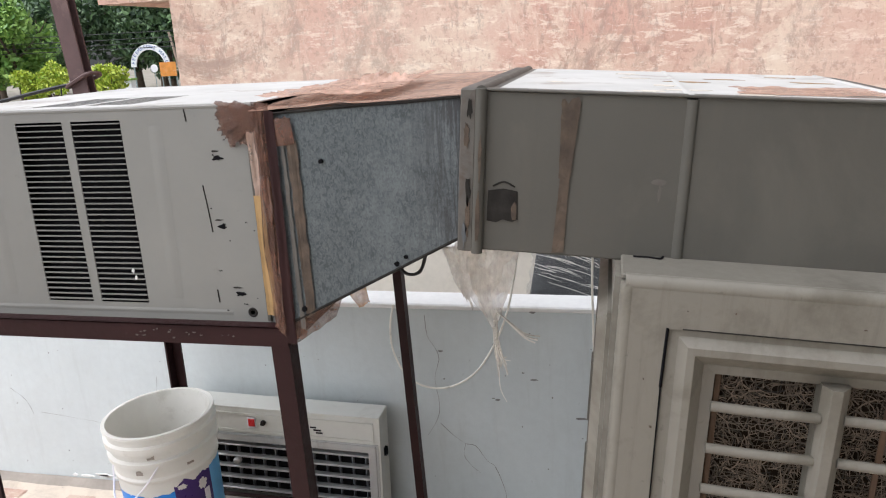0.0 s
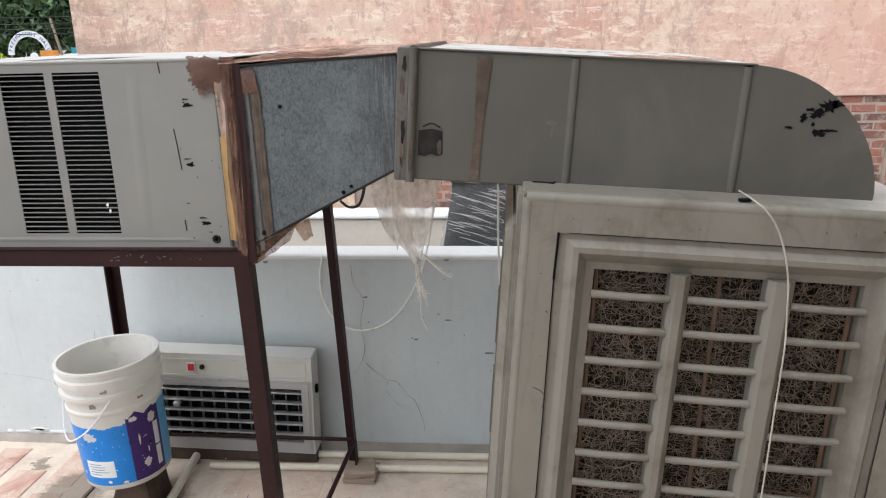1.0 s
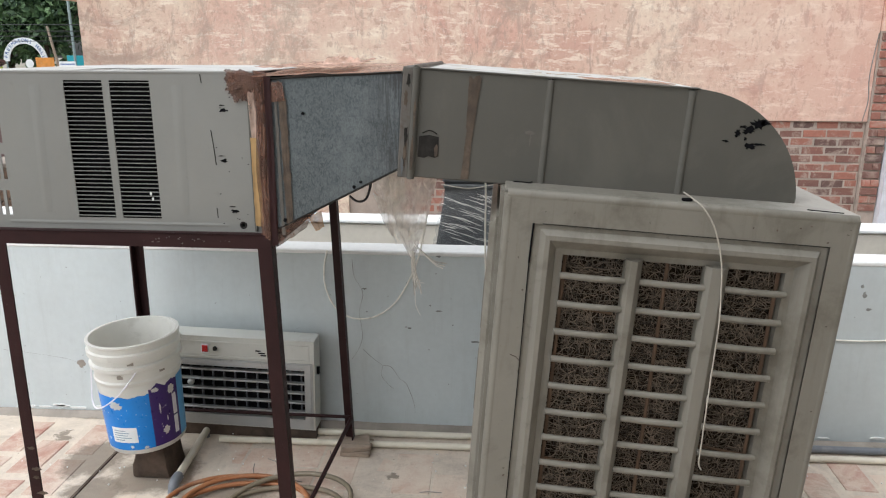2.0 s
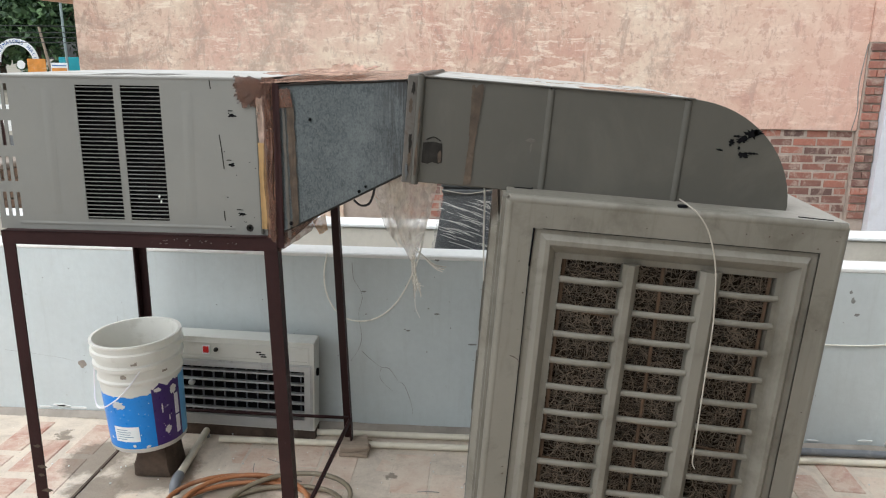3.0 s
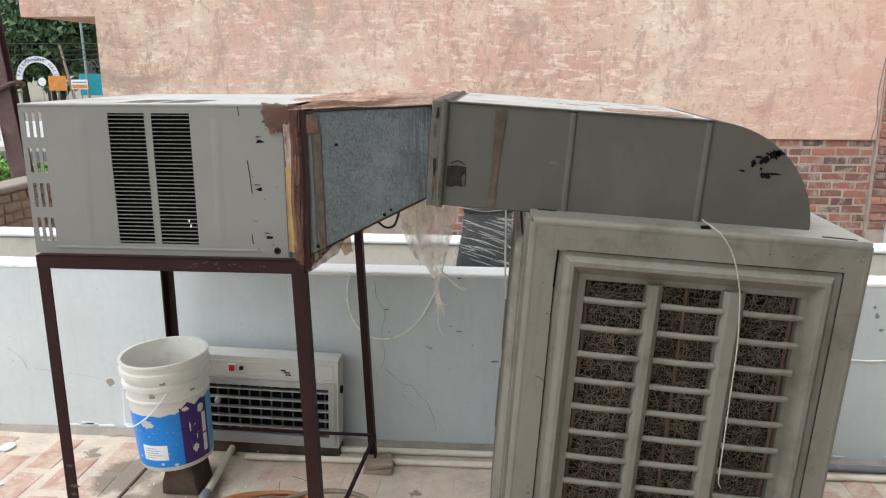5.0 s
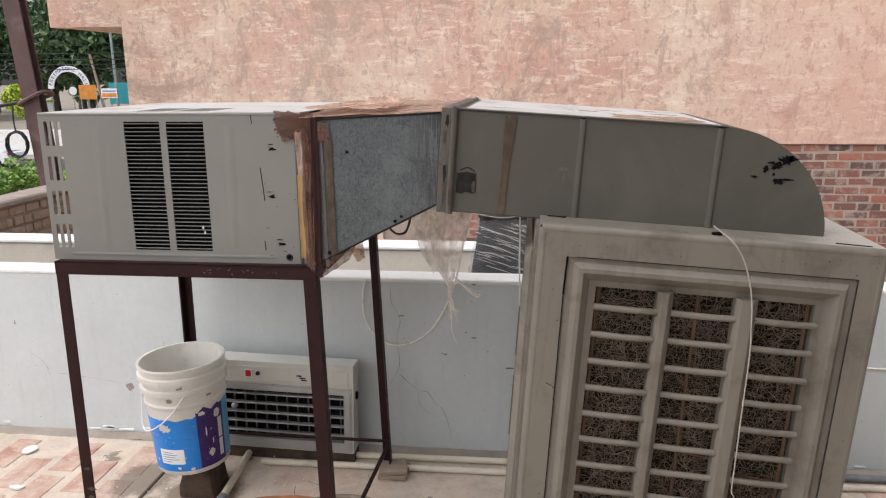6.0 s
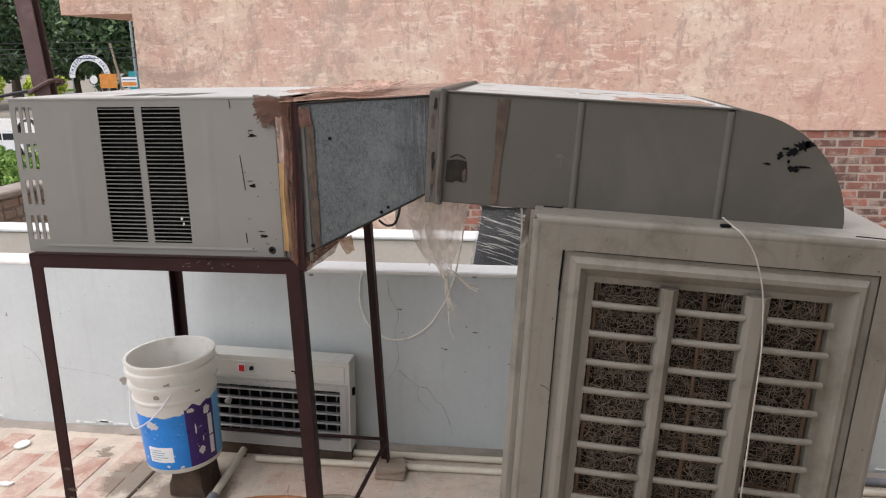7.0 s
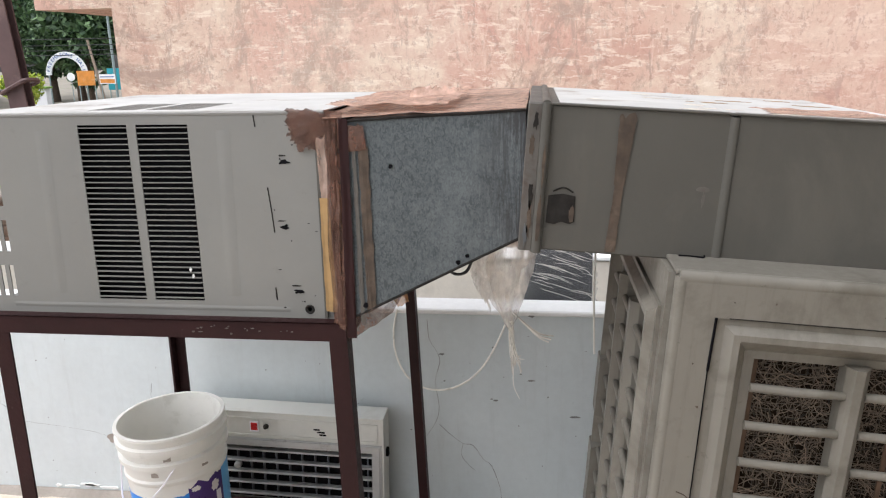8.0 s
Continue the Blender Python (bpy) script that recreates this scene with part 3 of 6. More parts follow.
# broken boundary wall of rubble brick beside the house
rub = thing("brick_wall", "low old brick and rubble boundary wall with cement coping", "wall", (-4.7, 5.5, -4.1))
part("core", box(-4.85, -4.62, 2.9, 7.3, -4.1, 0.24), M_MORTAR, rub)
part("coping", box(-4.88, -4.58, 2.9, 7.3, 0.24, 0.3, 0.015), M_CEMENT, rub, "worn grey cement coping")
rnd = random.Random(5)
rubble = bmesh.new()
for r in range(6):
    y = 3.3
    while y < 7.2:
        w = rnd.uniform(0.1, 0.26)
        z = 0.23 - 0.095 * r
        box(-4.635, -4.6 + rnd.uniform(0, 0.012), y, y + w - 0.015, z - 0.08, z - 0.004, 0.008, rubble)
        y += w
tagged(part("stones", rubble, M_RUBBLE, rub), kind="stuff")

# ---- the steel stand with the window air conditioner ----
SY0, SY1, SX0, SX1 = 0.972, 1.632, -1.135, -0.452
stand = thing("steel_stand", "dark brown painted angle-iron stand with chipped legs", "stand", ((SX0 + SX1) / 2, 1.3, 0))


def angle_iron(a, b, sx, sy, w=0.036, t=0.005):
    """An upright L-section from a to b; the flanges open towards sx and sy."""
    bm = bmesh.new()
    sec = [(0, 0), (w * sx, 0), (w * sx, t * sy), (t * sx, t * sy), (t * sx, w * sy), (0, w * sy)]
    lo = [bm.verts.new((a[0] + p, a[1] + q, a[2])) for p, q in sec]
    hi = [bm.verts.new((b[0] + p, b[1] + q, b[2])) for p, q in sec]
    bm.faces.new(lo)
    bm.faces.new(hi[::-1])
    for i in range(6):
        j = (i + 1) % 6
        bm.faces.new((lo[i], lo[j], hi[j], hi[i]))
    return bm


part("leg", angle_iron((SX0 - 0.002, SY0, 0), (SX0, SY0, 0.9), 1, 1, 0.03), M_IRON, stand)
part("leg", angle_iron((SX1 + 0.022, SY0, 0), (SX1, SY0, 0.9), -1, 1, 0.033), M_IRON, stand)
part("leg", angle_iron((SX0 + 0.004, SY1, 0), (SX0 + 0.006, SY1, 0.9), 1, -1, 0.032), M_IRON, stand)
part("leg", angle_iron((-0.408, SY1, 0.036), (-0.44, SY1, 0.9), -1, -1, 0.03), M_IRON, stand)
for y, s in ((SY0 - 0.002, 1), (SY1 + 0.002, -1)):
    rail = box(SX0, SX1, min(y, y + 0.005 * s), max(y, y + 0.005 * s), 0.878, 0.911)
    box(SX0, SX1, min(y, y + 0.034 * s), max(y, y + 0.034 * s), 0.905, 0.911, 0, rail)
    part("rail", rail, M_IRON, stand)
for x, s in ((SX0 - 0.002, 1), (SX1 + 0.002, -1)):
    rail = box(min(x, x + 0.005 * s), max(x, x + 0.005 * s), SY0 + 0.005, SY1 - 0.005, 0.878, 0.9105)
    box(min(x, x + 0.034 * s), max(x, x + 0.034 * s), SY0 + 0.036, SY1 - 0.036, 0.905, 0.9105, 0, rail)
    part("rail", rail, M_IRON, stand)
part("brace", sweep([(-0.415, SY1 - 0.012, 0.115), (SX0 + 0.02, SY1 - 0.012, 0.118)], 0.006, 6), M_IRON, stand, "thin round cross rod")
part("brace", sweep([(-0.413, SY1 - 0.02, 0.115), (SX1 + 0.012, SY0 + 0.02, 0.105)], 0.007, 6), M_IRON, stand, "thin round side rod")
for x, z, w in ((-1.112, 0.27, 0.016), (-1.118, 0.33, 0.012), (-1.105, 0.2, 0.02), (-1.116, 0.245, 0.01)):
    part("chip", blotch(x, z, w, 0.006, int(z * 100), SY0 - 0.0012, SY0 + 0.001), M_TAPE_OLD, stand, "bare chipped paint")
rb = random.Random(8)
for k in range(16):
    part("scuff", blotch(rb.uniform(-0.74, -0.54), 0.895 + rb.uniform(-0.009, 0.009), rb.uniform(0.0015, 0.006), rb.uniform(0.0008, 0.002), 40 + k, SY0 - 0.0032, SY0 - 0.001, 9, 0.6), M_FLANGE, stand, "worn paint scuff")

AX0, AX1, AY0, AY1, AZ0, AZ1 = -1.150, -0.478, 0.998, 1.650, 0.911, 1.281
ac = thing("window_air_conditioner", "beige window air conditioner casing with black side louvres", "air conditioner", (-0.81, 1.32, AZ0))
LOUV = [(-0.926, -0.834), (-0.817, -0.722)]
LZ0, LZ1 = 0.94, 1.26
slots = []
for r in range(4):
    for c in range(3):
        z0 = 0.942 + r * 0.0863
        x0 = -1.136 + 0.0175 * c
        slots.append((x0, x0 + 0.009, z0, z0 + 0.06))
side = plate(AX0, AX1, AZ0, AZ1, AY0, AY0 + 0.002, slots + [(a, b, LZ0, LZ1) for a, b in LOUV])
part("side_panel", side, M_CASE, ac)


def pressed_rib(a, b, w, d):
    """A low pressed ridge in the casing's side from a to b (x, z), w half wide and d proud."""
    bm = bmesh.new()
    ux, uz = b[0] - a[0], b[1] - a[1]
    ln = math.hypot(ux, uz)
    nx, nz = uz / ln, -ux / ln
    rows = []
    for t, f in ((0, 0.0), (0.04, 1.0), (0.96, 1.0), (1, 0.0)):
        rows.append([bm.verts.new((a[0] + ux * t + nx * w * o, AY0 - 0.0002 - d * f * h, a[1] + uz * t + nz * w * o)) for o, h in ((-1, 0), (-0.6, 0.4), (-0.2, 1), (0.2, 1), (0.6, 0.4), (1, 0))])
    for p, q in zip(rows, rows[1:]):
        for k in range(5):
            bm.faces.new((p[k], p[k + 1], q[k + 1], q[k]))
    return bm


for x in (-1.0, -0.662):
    part("pressed_rib", pressed_rib((x - 0.003, 0.95), (x + 0.003, 1.25), 0.013, 0.0012), M_CASE, ac, "", 60)
part("pressed_rib", pressed_rib((-1.1, 0.927), (-0.56, 0.927), 0.005, 0.0012), M_CASE, ac, "", 60)
top = plate(AX0, AX1, AY0, AY1, 0, 0.002, [(a - 0.01, b - 0.01, 1.05, 1.24) for a, b in LOUV])
bmesh.ops.rotate(top, verts=top.verts[:], cent=(0, 0, 0), matrix=Matrix(((1, 0, 0), (0, 0, 1), (0, 1, 0))))
bmesh.ops.translate(top, verts=top.verts[:], vec=(0, 0, AZ1 - 0.001))
part("top_panel", top, M_DUST, ac, "dusty pale top panel")
part("edge_fold", sweep([(AX0, AY0 + 0.003, AZ1 - 0.003), (AX1, AY0 + 0.003, AZ1 - 0.003)], 0.0045, 8), M_CASE, ac, smooth=40)
part("back_panel", box(AX0, AX1, AY1 - 0.002, AY1, AZ0, AZ1 - 0.002), M_CASE, ac)
part("base_pan", box(AX0, AX1, AY0 + 0.003, AY1 - 0.003, AZ0, AZ0 + 0.012), M_CASE, ac)
part("condenser_coil", box(-1.075, -1.03, AY0 + 0.012, AY1 - 0.01, AZ0 + 0.013, AZ1 - 0.006), M_COIL, ac, "dark finned condenser coil")
# Black sheets stand in for the unlit inside seen between the slats.
part("inner_dark_sheet", box(-1.02, -0.5, AY0 + 0.03, AY0 + 0.04, AZ0 + 0.013, AZ1 - 0.006), M_BLACK, ac, "black sheet for the dark inside the casing")
part("inner_dark_top", box(-1.02, -0.5, AY0 + 0.042, AY1 - 0.01, AZ1 - 0.03, AZ1 - 0.022), M_BLACK, ac)
sl = bmesh.new()
box(-0.0465, 0.0465, -0.0015, 0.003, -0.0006, 0.0006, 0, sl, Matrix.Rotation(radians(8), 4, "X"))
slat = mesh_from("slat", sl, M_CASE)
NS = 33
fr = FRAMES[ac.name]
repeat("slat", slat, [fr @ Matrix.Translation(((a + b) / 2, AY0, LZ0 + (LZ1 - LZ0) * (k + 0.5) / NS)) for a, b in LOUV for k in range(NS)], ac)
tsl = bmesh.new()
box(-0.046, 0.046, -0.003, 0.003, -0.006, 0.0, 0, tsl)
tslat = mesh_from("slat", tsl, M_CASE)
repeat("slat", tslat, [fr @ Matrix.Translation(((a + b) / 2 - 0.01, 1.05 + 0.19 * (k + 0.5) / 14, AZ1)) for a, b in LOUV for k in range(14)], ac)
for x, z, s in ((-0.553, 1.195, 1), (-0.56, 1.08, 2), (-0.541, 0.961, 3)):
    part("torn_hole", blotch(x, z, 0.012, 0.0055, s, AY0 - 0.001, AY0 + 0.001, 14, 0.6), M_BLACK, ac, "black torn screw hole")
    part("scratch", blotch(x - 0.004, z + 0.011, 0.012, 0.002, s + 9, AY0 - 0.0008, AY0 + 0.001, 10, 0.7), M_STICKER, ac)
part("screw_hole", spin([(0.0, 0), (0.004, 0), (0.0075, 0.0015), (0.009, 0)], 16, Matrix.Translation((-0.524, AY0, 0.928)) @ Matrix.Rotation(radians(90), 4, "X")), M_STICKER, ac)
for pts in ([(-0.586, 1.15), (-0.582, 1.11), (-0.579, 1.07)], [(-0.585, 0.968), (-0.584, 0.945)], [(-0.602, 1.275), (-0.6, 1.255)]):
    part("scratch", sweep(curve_pts([(x, AY0 - 0.0002, z) for x, z in pts], 8), 0.0012, 5), M_STICKER, ac, "dark scratch in the paint")
rb = random.Random(3)
for k in range(12):
    x, z = rb.uniform(-0.6, -0.5), rb.uniform(0.92, 1.27)
    part("speck", blotch(x, z, rb.uniform(0.001, 0.004), rb.uniform(0.0008, 0.002), 70 + k, AY0 - 0.0007, AY0 + 0.001, 7, 0.6), M_STICKER, ac)
for x, z, k in ((-0.742, 1.0, 1), (-0.738, 0.987, 2)):
    part("paint_drip", blotch(x, z, 0.003, 0.006, 120 + k, AY0 - 0.003, AY0 - 0.001, 9, 0.5), M_FLAKE, ac)

# room-side end: foam strip and bands of packing tape, one thing wound round the joint
wrap = thing("tape_wrapping", "crumpled brown packing tape wound round the duct joint", "tape", (-0.46, 1.3, 0.9))


def pleats(p00, p10, p11, p01, nu, nv, amp, seed, rag=0.0, fold=160.0, along=7.0):
    """Tape drawn into lengthwise folds: deep across its width, slow along its run."""
    bm = bmesh.new()
    p00, p10, p11, p01 = (Vector(p) for p in (p00, p10, p11, p01))
    nrm = (p10 - p00).cross(p01 - p00).normalized()
    wide, tall = (p10 - p00).length, (p01 - p00).length
    rs = random.Random(seed)
    rows = []
    for j in range(nv + 1):
        row = []
        for i in range(nu + 1):
            u, v = i / nu, j / nv
            if rag and i in (0, nu):
                u += rag * (noise.noise(Vector((v * tall * 40, seed, i))) + 0.3 * (rs.random() - 0.5))
            p = p00 * (1 - u) * (1 - v) + p10 * u * (1 - v) + p11 * u * v + p01 * (1 - u) * v
            q = Vector((u * wide * fold + seed * 2.3, v * tall * along + seed, 0))
            row.append(bm.verts.new(p + nrm * amp * (noise.noise(q) + 0.4 * noise.noise(q * 2.6))))
        rows.append(row)
    for j in range(nv):
        for i in range(nu):
            bm.faces.new((rows[j][i], rows[j][i + 1], rows[j + 1][i + 1], rows[j + 1][i]))
    return bm


part("edge_strip", box(-0.4955, -0.489, 0.9925, 0.997, 0.914, 1.24, 0.001), M_DUCT, wrap, "grey metal edge beside the tape")
part("foam_strip", pleats((-0.489, 0.984, 0.93), (-0.467, 0.98, 0.93), (-0.473, 0.98, 1.135), (-0.49, 0.984, 1.135), 4, 24, 0.0015, 2, 0.08), M_CARD, wrap, "ochre strip of foam under the tape")
part("paper_strip", pleats((-0.488, 0.986, 1.13), (-0.472, 0.983, 1.13), (-0.474, 0.983, 1.245), (-0.492, 0.986, 1.245), 4, 16, 0.002, 5, 0.1), M_TAPE_PINK, wrap, "pale peeled strip beside the tape")
part("tape_band", pleats((-0.475, 0.976, 0.905), (-0.449, 0.963, 0.9), (-0.438, 0.961, 1.282), (-0.474, 0.978, 1.284), 22, 90, 0.0065, 4, 0.06), M_TAPE, wrap, "glossy brown tape in long folds", 60)
part("tape_band", pleats((-0.468, 0.972, 0.91), (-0.452, 0.962, 0.905), (-0.449, 0.961, 1.27), (-0.466, 0.972, 1.275), 14, 90, 0.0075, 14, 0.1, 240), M_TAPE, wrap, "", 60)
# The shadowed gap between tape and duct, put in as a dark iron-coloured strip.
part("shadow_gap_strip", pleats((-0.447, 0.959, 0.89), (-0.43, 0.96, 0.89), (-0.428, 0.958, 1.27), (-0.443, 0.957, 1.272), 6, 60, 0.0025, 17, 0.08), M_IRON, wrap, "dark strip for the shadow gap beside the tape", 60)
for k, (a, r0, w) in enumerate(((172, 0.062, 0.02), (196, 0.06, 0.018), (218, 0.066, 0.02), (240, 0.058, 0.018), (152, 0.045, 0.02), (262, 0.05, 0.02))):
    ca, sa = math.cos(radians(a)), math.sin(radians(a))
    p, q = Vector((-0.472, 0, 1.268)), Vector((-0.472 + r0 * 1.15 * ca, 0, 1.268 + r0 * sa))
    s = Vector((-sa, 0, ca)) * w
    y0, y1 = 0.9815 - 0.0006 * k, 0.993 - 0.0005 * k
    part("tape_corner", sheet((p.x - s.x * 0.4, y0, p.z - s.z * 0.4), (p.x + s.x * 0.4, y0, p.z + s.z * 0.4), (q.x + s.x, y1, min(1.287, q.z + s.z)), (q.x - s.x, y1, min(1.287, q.z - s.z)), 12, 20, 0.0035, 6 + k, 0.16, 30), M_TAPE, wrap, "wrinkled pleat of tape on the corner", 60)
part("tape_sheet", sheet((-0.47, 0.9635, 1.271), (-0.139, 0.957, 1.284), (-0.139, 1.5, 1.292), (-0.5, 1.55, 1.286), 80, 60, 0.0035, 8, 0.03, 9), M_TAPE_PINK, wrap, "pinkish tape lying smooth over the top", 35)
part("tape_sheet", sheet((-0.47, 0.99, 1.287), (-0.27, 0.985, 1.292), (-0.25, 1.3, 1.302), (-0.45, 1.34, 1.296), 50, 50, 0.007, 9, 0.12, 15), M_TAPE_PINK, wrap, "second crumpled layer of pinkish tape", 35)
part("tape_tuft", sheet((-0.36, 1.15, 1.292), (-0.262, 1.16, 1.296), (-0.268, 1.17, 1.309), (-0.335, 1.165, 1.313), 22, 8, 0.006, 19, 0.6, 34), M_TAPE_PINK, wrap, "torn upright edge of tape", 35)
part("tape_flap", pleats((-0.46, 0.964, 0.918), (-0.345, 0.966, 0.972), (-0.372, 0.995, 0.926), (-0.46, 0.985, 0.868), 30, 16, 0.005, 11, 0.02, 50, 20), M_TAPE, wrap, "loose tape sagging under the duct", 60)
part("tape_curl", pleats((-0.412, 1.16, 0.915), (-0.378, 1.165, 0.93), (-0.375, 1.18, 0.886), (-0.398, 1.18, 0.871), 12, 12, 0.006, 27, 0.05, 60, 30), M_TAPE_GOLD, wrap, "curled golden end of tape", 60)

# ---- tapered galvanised duct ----
taper = thing("tapered_duct", "galvanised sheet metal duct tapering from the air conditioner", "duct", (-0.29, 1.3, 0.95))
tb = bmesh.new()
L = [(-0.438, 0.966, 0.925), (-0.438, 1.62, 0.925), (-0.438, 1.62, 1.272), (-0.438, 0.966, 1.265)]
R = [(-0.139, 0.96, 1.078), (-0.139, 1.57, 1.078), (-0.139, 1.57, 1.283), (-0.139, 0.96, 1.281)]
lv, rv = [tb.verts.new(p) for p in L], [tb.verts.new(p) for p in R]
for i in range(4):
    tb.faces.new((lv[i], rv[i], rv[(i + 1) % 4], lv[(i + 1) % 4]))
tb.faces.new(lv[::-1])
tb.faces.new(rv)
part("sheet_metal", tb, M_GALV, taper)
part("bottom_seam", sweep([(-0.438, 0.965, 0.925), (-0.139, 0.959, 1.078)], 0.0025, 6), M_STICKER, taper, "dark folded seam")
part("top_seam", sweep(curve_pts([(-0.438, 0.964, 1.266), (-0.3, 0.962, 1.2738), (-0.22, 0.961, 1.277), (-0.139, 0.959, 1.282)], 16), 0.0022, 6), M_STICKER, taper, "bent dark seam edge")
part("old_tape", pleats((-0.409, 0.9625, 0.935), (-0.393, 0.9625, 0.945), (-0.397, 0.9615, 1.225), (-0.414, 0.9615, 1.225), 8, 50, 0.0012, 31, 0.12), M_TAPE_OLD, taper, "brown streak of dried tape")
part("old_tape", pleats((-0.422, 0.9632, 0.915), (-0.414, 0.9632, 0.915), (-0.418, 0.9625, 1.22), (-0.424, 0.9625, 1.22), 4, 50, 0.0008, 33, 0.35), M_FLANGE, taper)
part("tape_square", sheet((-0.432, 0.9605, 1.216), (-0.4, 0.9605, 1.22), (-0.402, 0.9595, 1.262), (-0.432, 0.9595, 1.262), 10, 10, 0.002, 35, 0.15, 30), M_TAPE, taper, "wrinkled square of brown tape", 60)
for x, z, r in ((-0.36, 1.192, 0.004), (-0.412, 0.951, 0.005), (-0.25, 1.03, 0.005), (-0.235, 1.042, 0.004)):
    part("dent", blotch(x, z, r, r, int(z * 1000), 0.9595, 0.964, 9, 0.3), M_BLACK, taper)
part("wire_hook", sweep(curve_pts([(-0.232, 1.08, 1.03), (-0.238, 1.085, 1.0), (-0.25, 1.09, 0.976), (-0.27, 1.09, 0.972), (-0.288, 1.09, 0.985)], 16), 0.0032, 6), M_CABLE, taper, "black wire hook under the seam")

# ---- the long painted duct with its elbow ----
DP = pose(-0.115, 0.957, 1.056, 0, 3.9, 0)
DD, DH = 0.62, 0.235
duct = thing("air_duct", "grey painted sheet metal duct with raised seams and a rounded elbow", "duct", local=DP)
prof = [(-0.005, 0), (0.826, 0)] + [(0.584 + 0.242 * math.cos(a), DH * math.sin(a)) for a in [math.pi / 2 * k / 16 for k in range(1, 17)]] + [(-0.005, DH)]
dm = prism(prof, 0, DD)
bmesh.ops.bevel(dm, geom=[e for e in dm.edges if abs(e.verts[0].co.y - e.verts[1].co.y) < 1e-6], offset=0.0025, segments=1, affect="EDGES")
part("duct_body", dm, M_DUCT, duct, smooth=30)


def seam_loop(x, w, d):
    """A half-round raised band up the front."""
    bm = bmesh.new()
    sweep([(x, 0.002, -0.002), (x, 0.002, DH - 0.004)], w, 10, bm, flat=0.7)
    return bm


for x in (0.279, 0.575):
    part("seam", seam_loop(x, 0.0088, 0.006), M_DUCT, duct, "raised standing seam", 60)
    part("seam_top", sweep([(x, 0.0, DH - 0.001), (x, DD, DH - 0.001)], 0.008, 10, flat=0.5), M_DUST, duct, "dusty seam across the top", 60)
part("dust_layer", box(0.014, 0.585, 0.006, DD - 0.004, DH - 0.001, DH + 0.0012), M_DUST, duct, "pale dust and stains on the top")
part("lip", box(-0.005, 0.59, -0.004, 0.02, DH - 0.001, DH + 0.0025, 0.001), M_DUCT, duct)
part("flange", box(-0.036, -0.013, -0.008, DD + 0.008, -0.002, DH + 0.002, 0.002), M_FLANGE, duct, "joint flange with peeling paint")
fl = sweep([(-0.007, -0.004, -0.004), (-0.007, -0.004, DH + 0.002)], 0.0085, 12)
sweep([(-0.007, -0.004, DH - 0.002), (-0.007, DD, DH - 0.002)], 0.0085, 12, fl)
part("rolled_rim", fl, M_DUCT, duct, "rolled rim of the joint", 60)
for z0, z1, mm, k in ((0.01, 0.09, M_TAPE_OLD, 1), (0.15, 0.195, M_TAPE_OLD, 2), (0.19, 0.23, M_STICKER, 3), (0.0, 0.05, M_WRAP, 4), (0.06, 0.12, M_STICKER, 5)):
    part("peeling", blotch(-0.026 + 0.004 * (k % 2), (z0 + z1) / 2, 0.005, (z1 - z0) / 2, 50 + k, -0.0095, -0.006, 16, 0.5), mm, duct, "bare rusty patch")
part("peeling", blotch(-0.006, 0.05, 0.004, 0.05, 61, -0.0133, -0.01, 16, 0.4), M_TAPE_OLD, duct, "bare rusty patch")
part("peeling", blotch(-0.005, 0.14, 0.003, 0.04, 62, -0.0132, -0.01, 16, 0.4), M_TAPE_OLD, duct)
part("old_tape", sheet((0.104, -0.0015, 0.004), (0.121, -0.0015, 0.006), (0.123, -0.0015, 0.12), (0.11, -0.0015, 0.12), 5, 18, 0.001, 41, 0.1, 40), M_TAPE_OLD, duct, "brown strip of dried tape")
part("old_tape", sheet((0.108, -0.0018, 0.115), (0.124, -0.0018, 0.115), (0.133, -0.0018, 0.226), (0.106, -0.0018, 0.226), 6, 18, 0.001, 43, 0.12, 40), M_TAPE_OLD, duct)
part("sticker", prism([(0.006, 0.046), (0.02, 0.044), (0.03, 0.049), (0.044, 0.046), (0.052, 0.05), (0.05, 0.092), (0.03, 0.095), (0.007, 0.091)], -0.0015, 0.001), M_STICKER, duct, "dark torn square sticker")
part("sticker_scrap", blotch(0.046, 0.062, 0.005, 0.018, 46, -0.0022, -0.001, 9, 0.3), M_TAPE_OLD, duct)
part("scratch", sweep(curve_pts([(0.014, -0.0006, 0.098), (0.03, -0.0006, 0.105), (0.046, -0.0006, 0.098)], 8), 0.0014, 5), M_STICKER, duct)
part("stain", blotch(0.246, 0.117, 0.012, 0.005, 47, -0.0008, 0.001, 10, 0.4), M_FLANGE, duct)
part("stain", blotch(0.248, 0.1, 0.003, 0.015, 48, -0.0008, 0.001, 10, 0.4), M_FLANGE, duct)
for x, z, rx, rz, k in ((0.745, 0.172, 0.026, 0.017, 1), (0.728, 0.158, 0.02, 0.013, 2), (0.757, 0.176, 0.017, 0.011, 3), (0.705, 0.15, 0.009, 0.013, 4),
                        (0.732, 0.125, 0.021, 0.01, 5), (0.75, 0.13, 0.024, 0.0045, 6), (0.682, 0.132, 0.012, 0.0035, 7), (0.715, 0.165, 0.012, 0.005, 8), (0.722, 0.14, 0.004, 0.006, 9)):
    part("paint_loss", blotch(x - 0.024, z, rx * 0.85, rz * 0.85, 300 + k, -0.0012, 0.001, 22, 0.62), M_BLACK, duct, "black bare patch where paint is torn")
rs = random.Random(61)
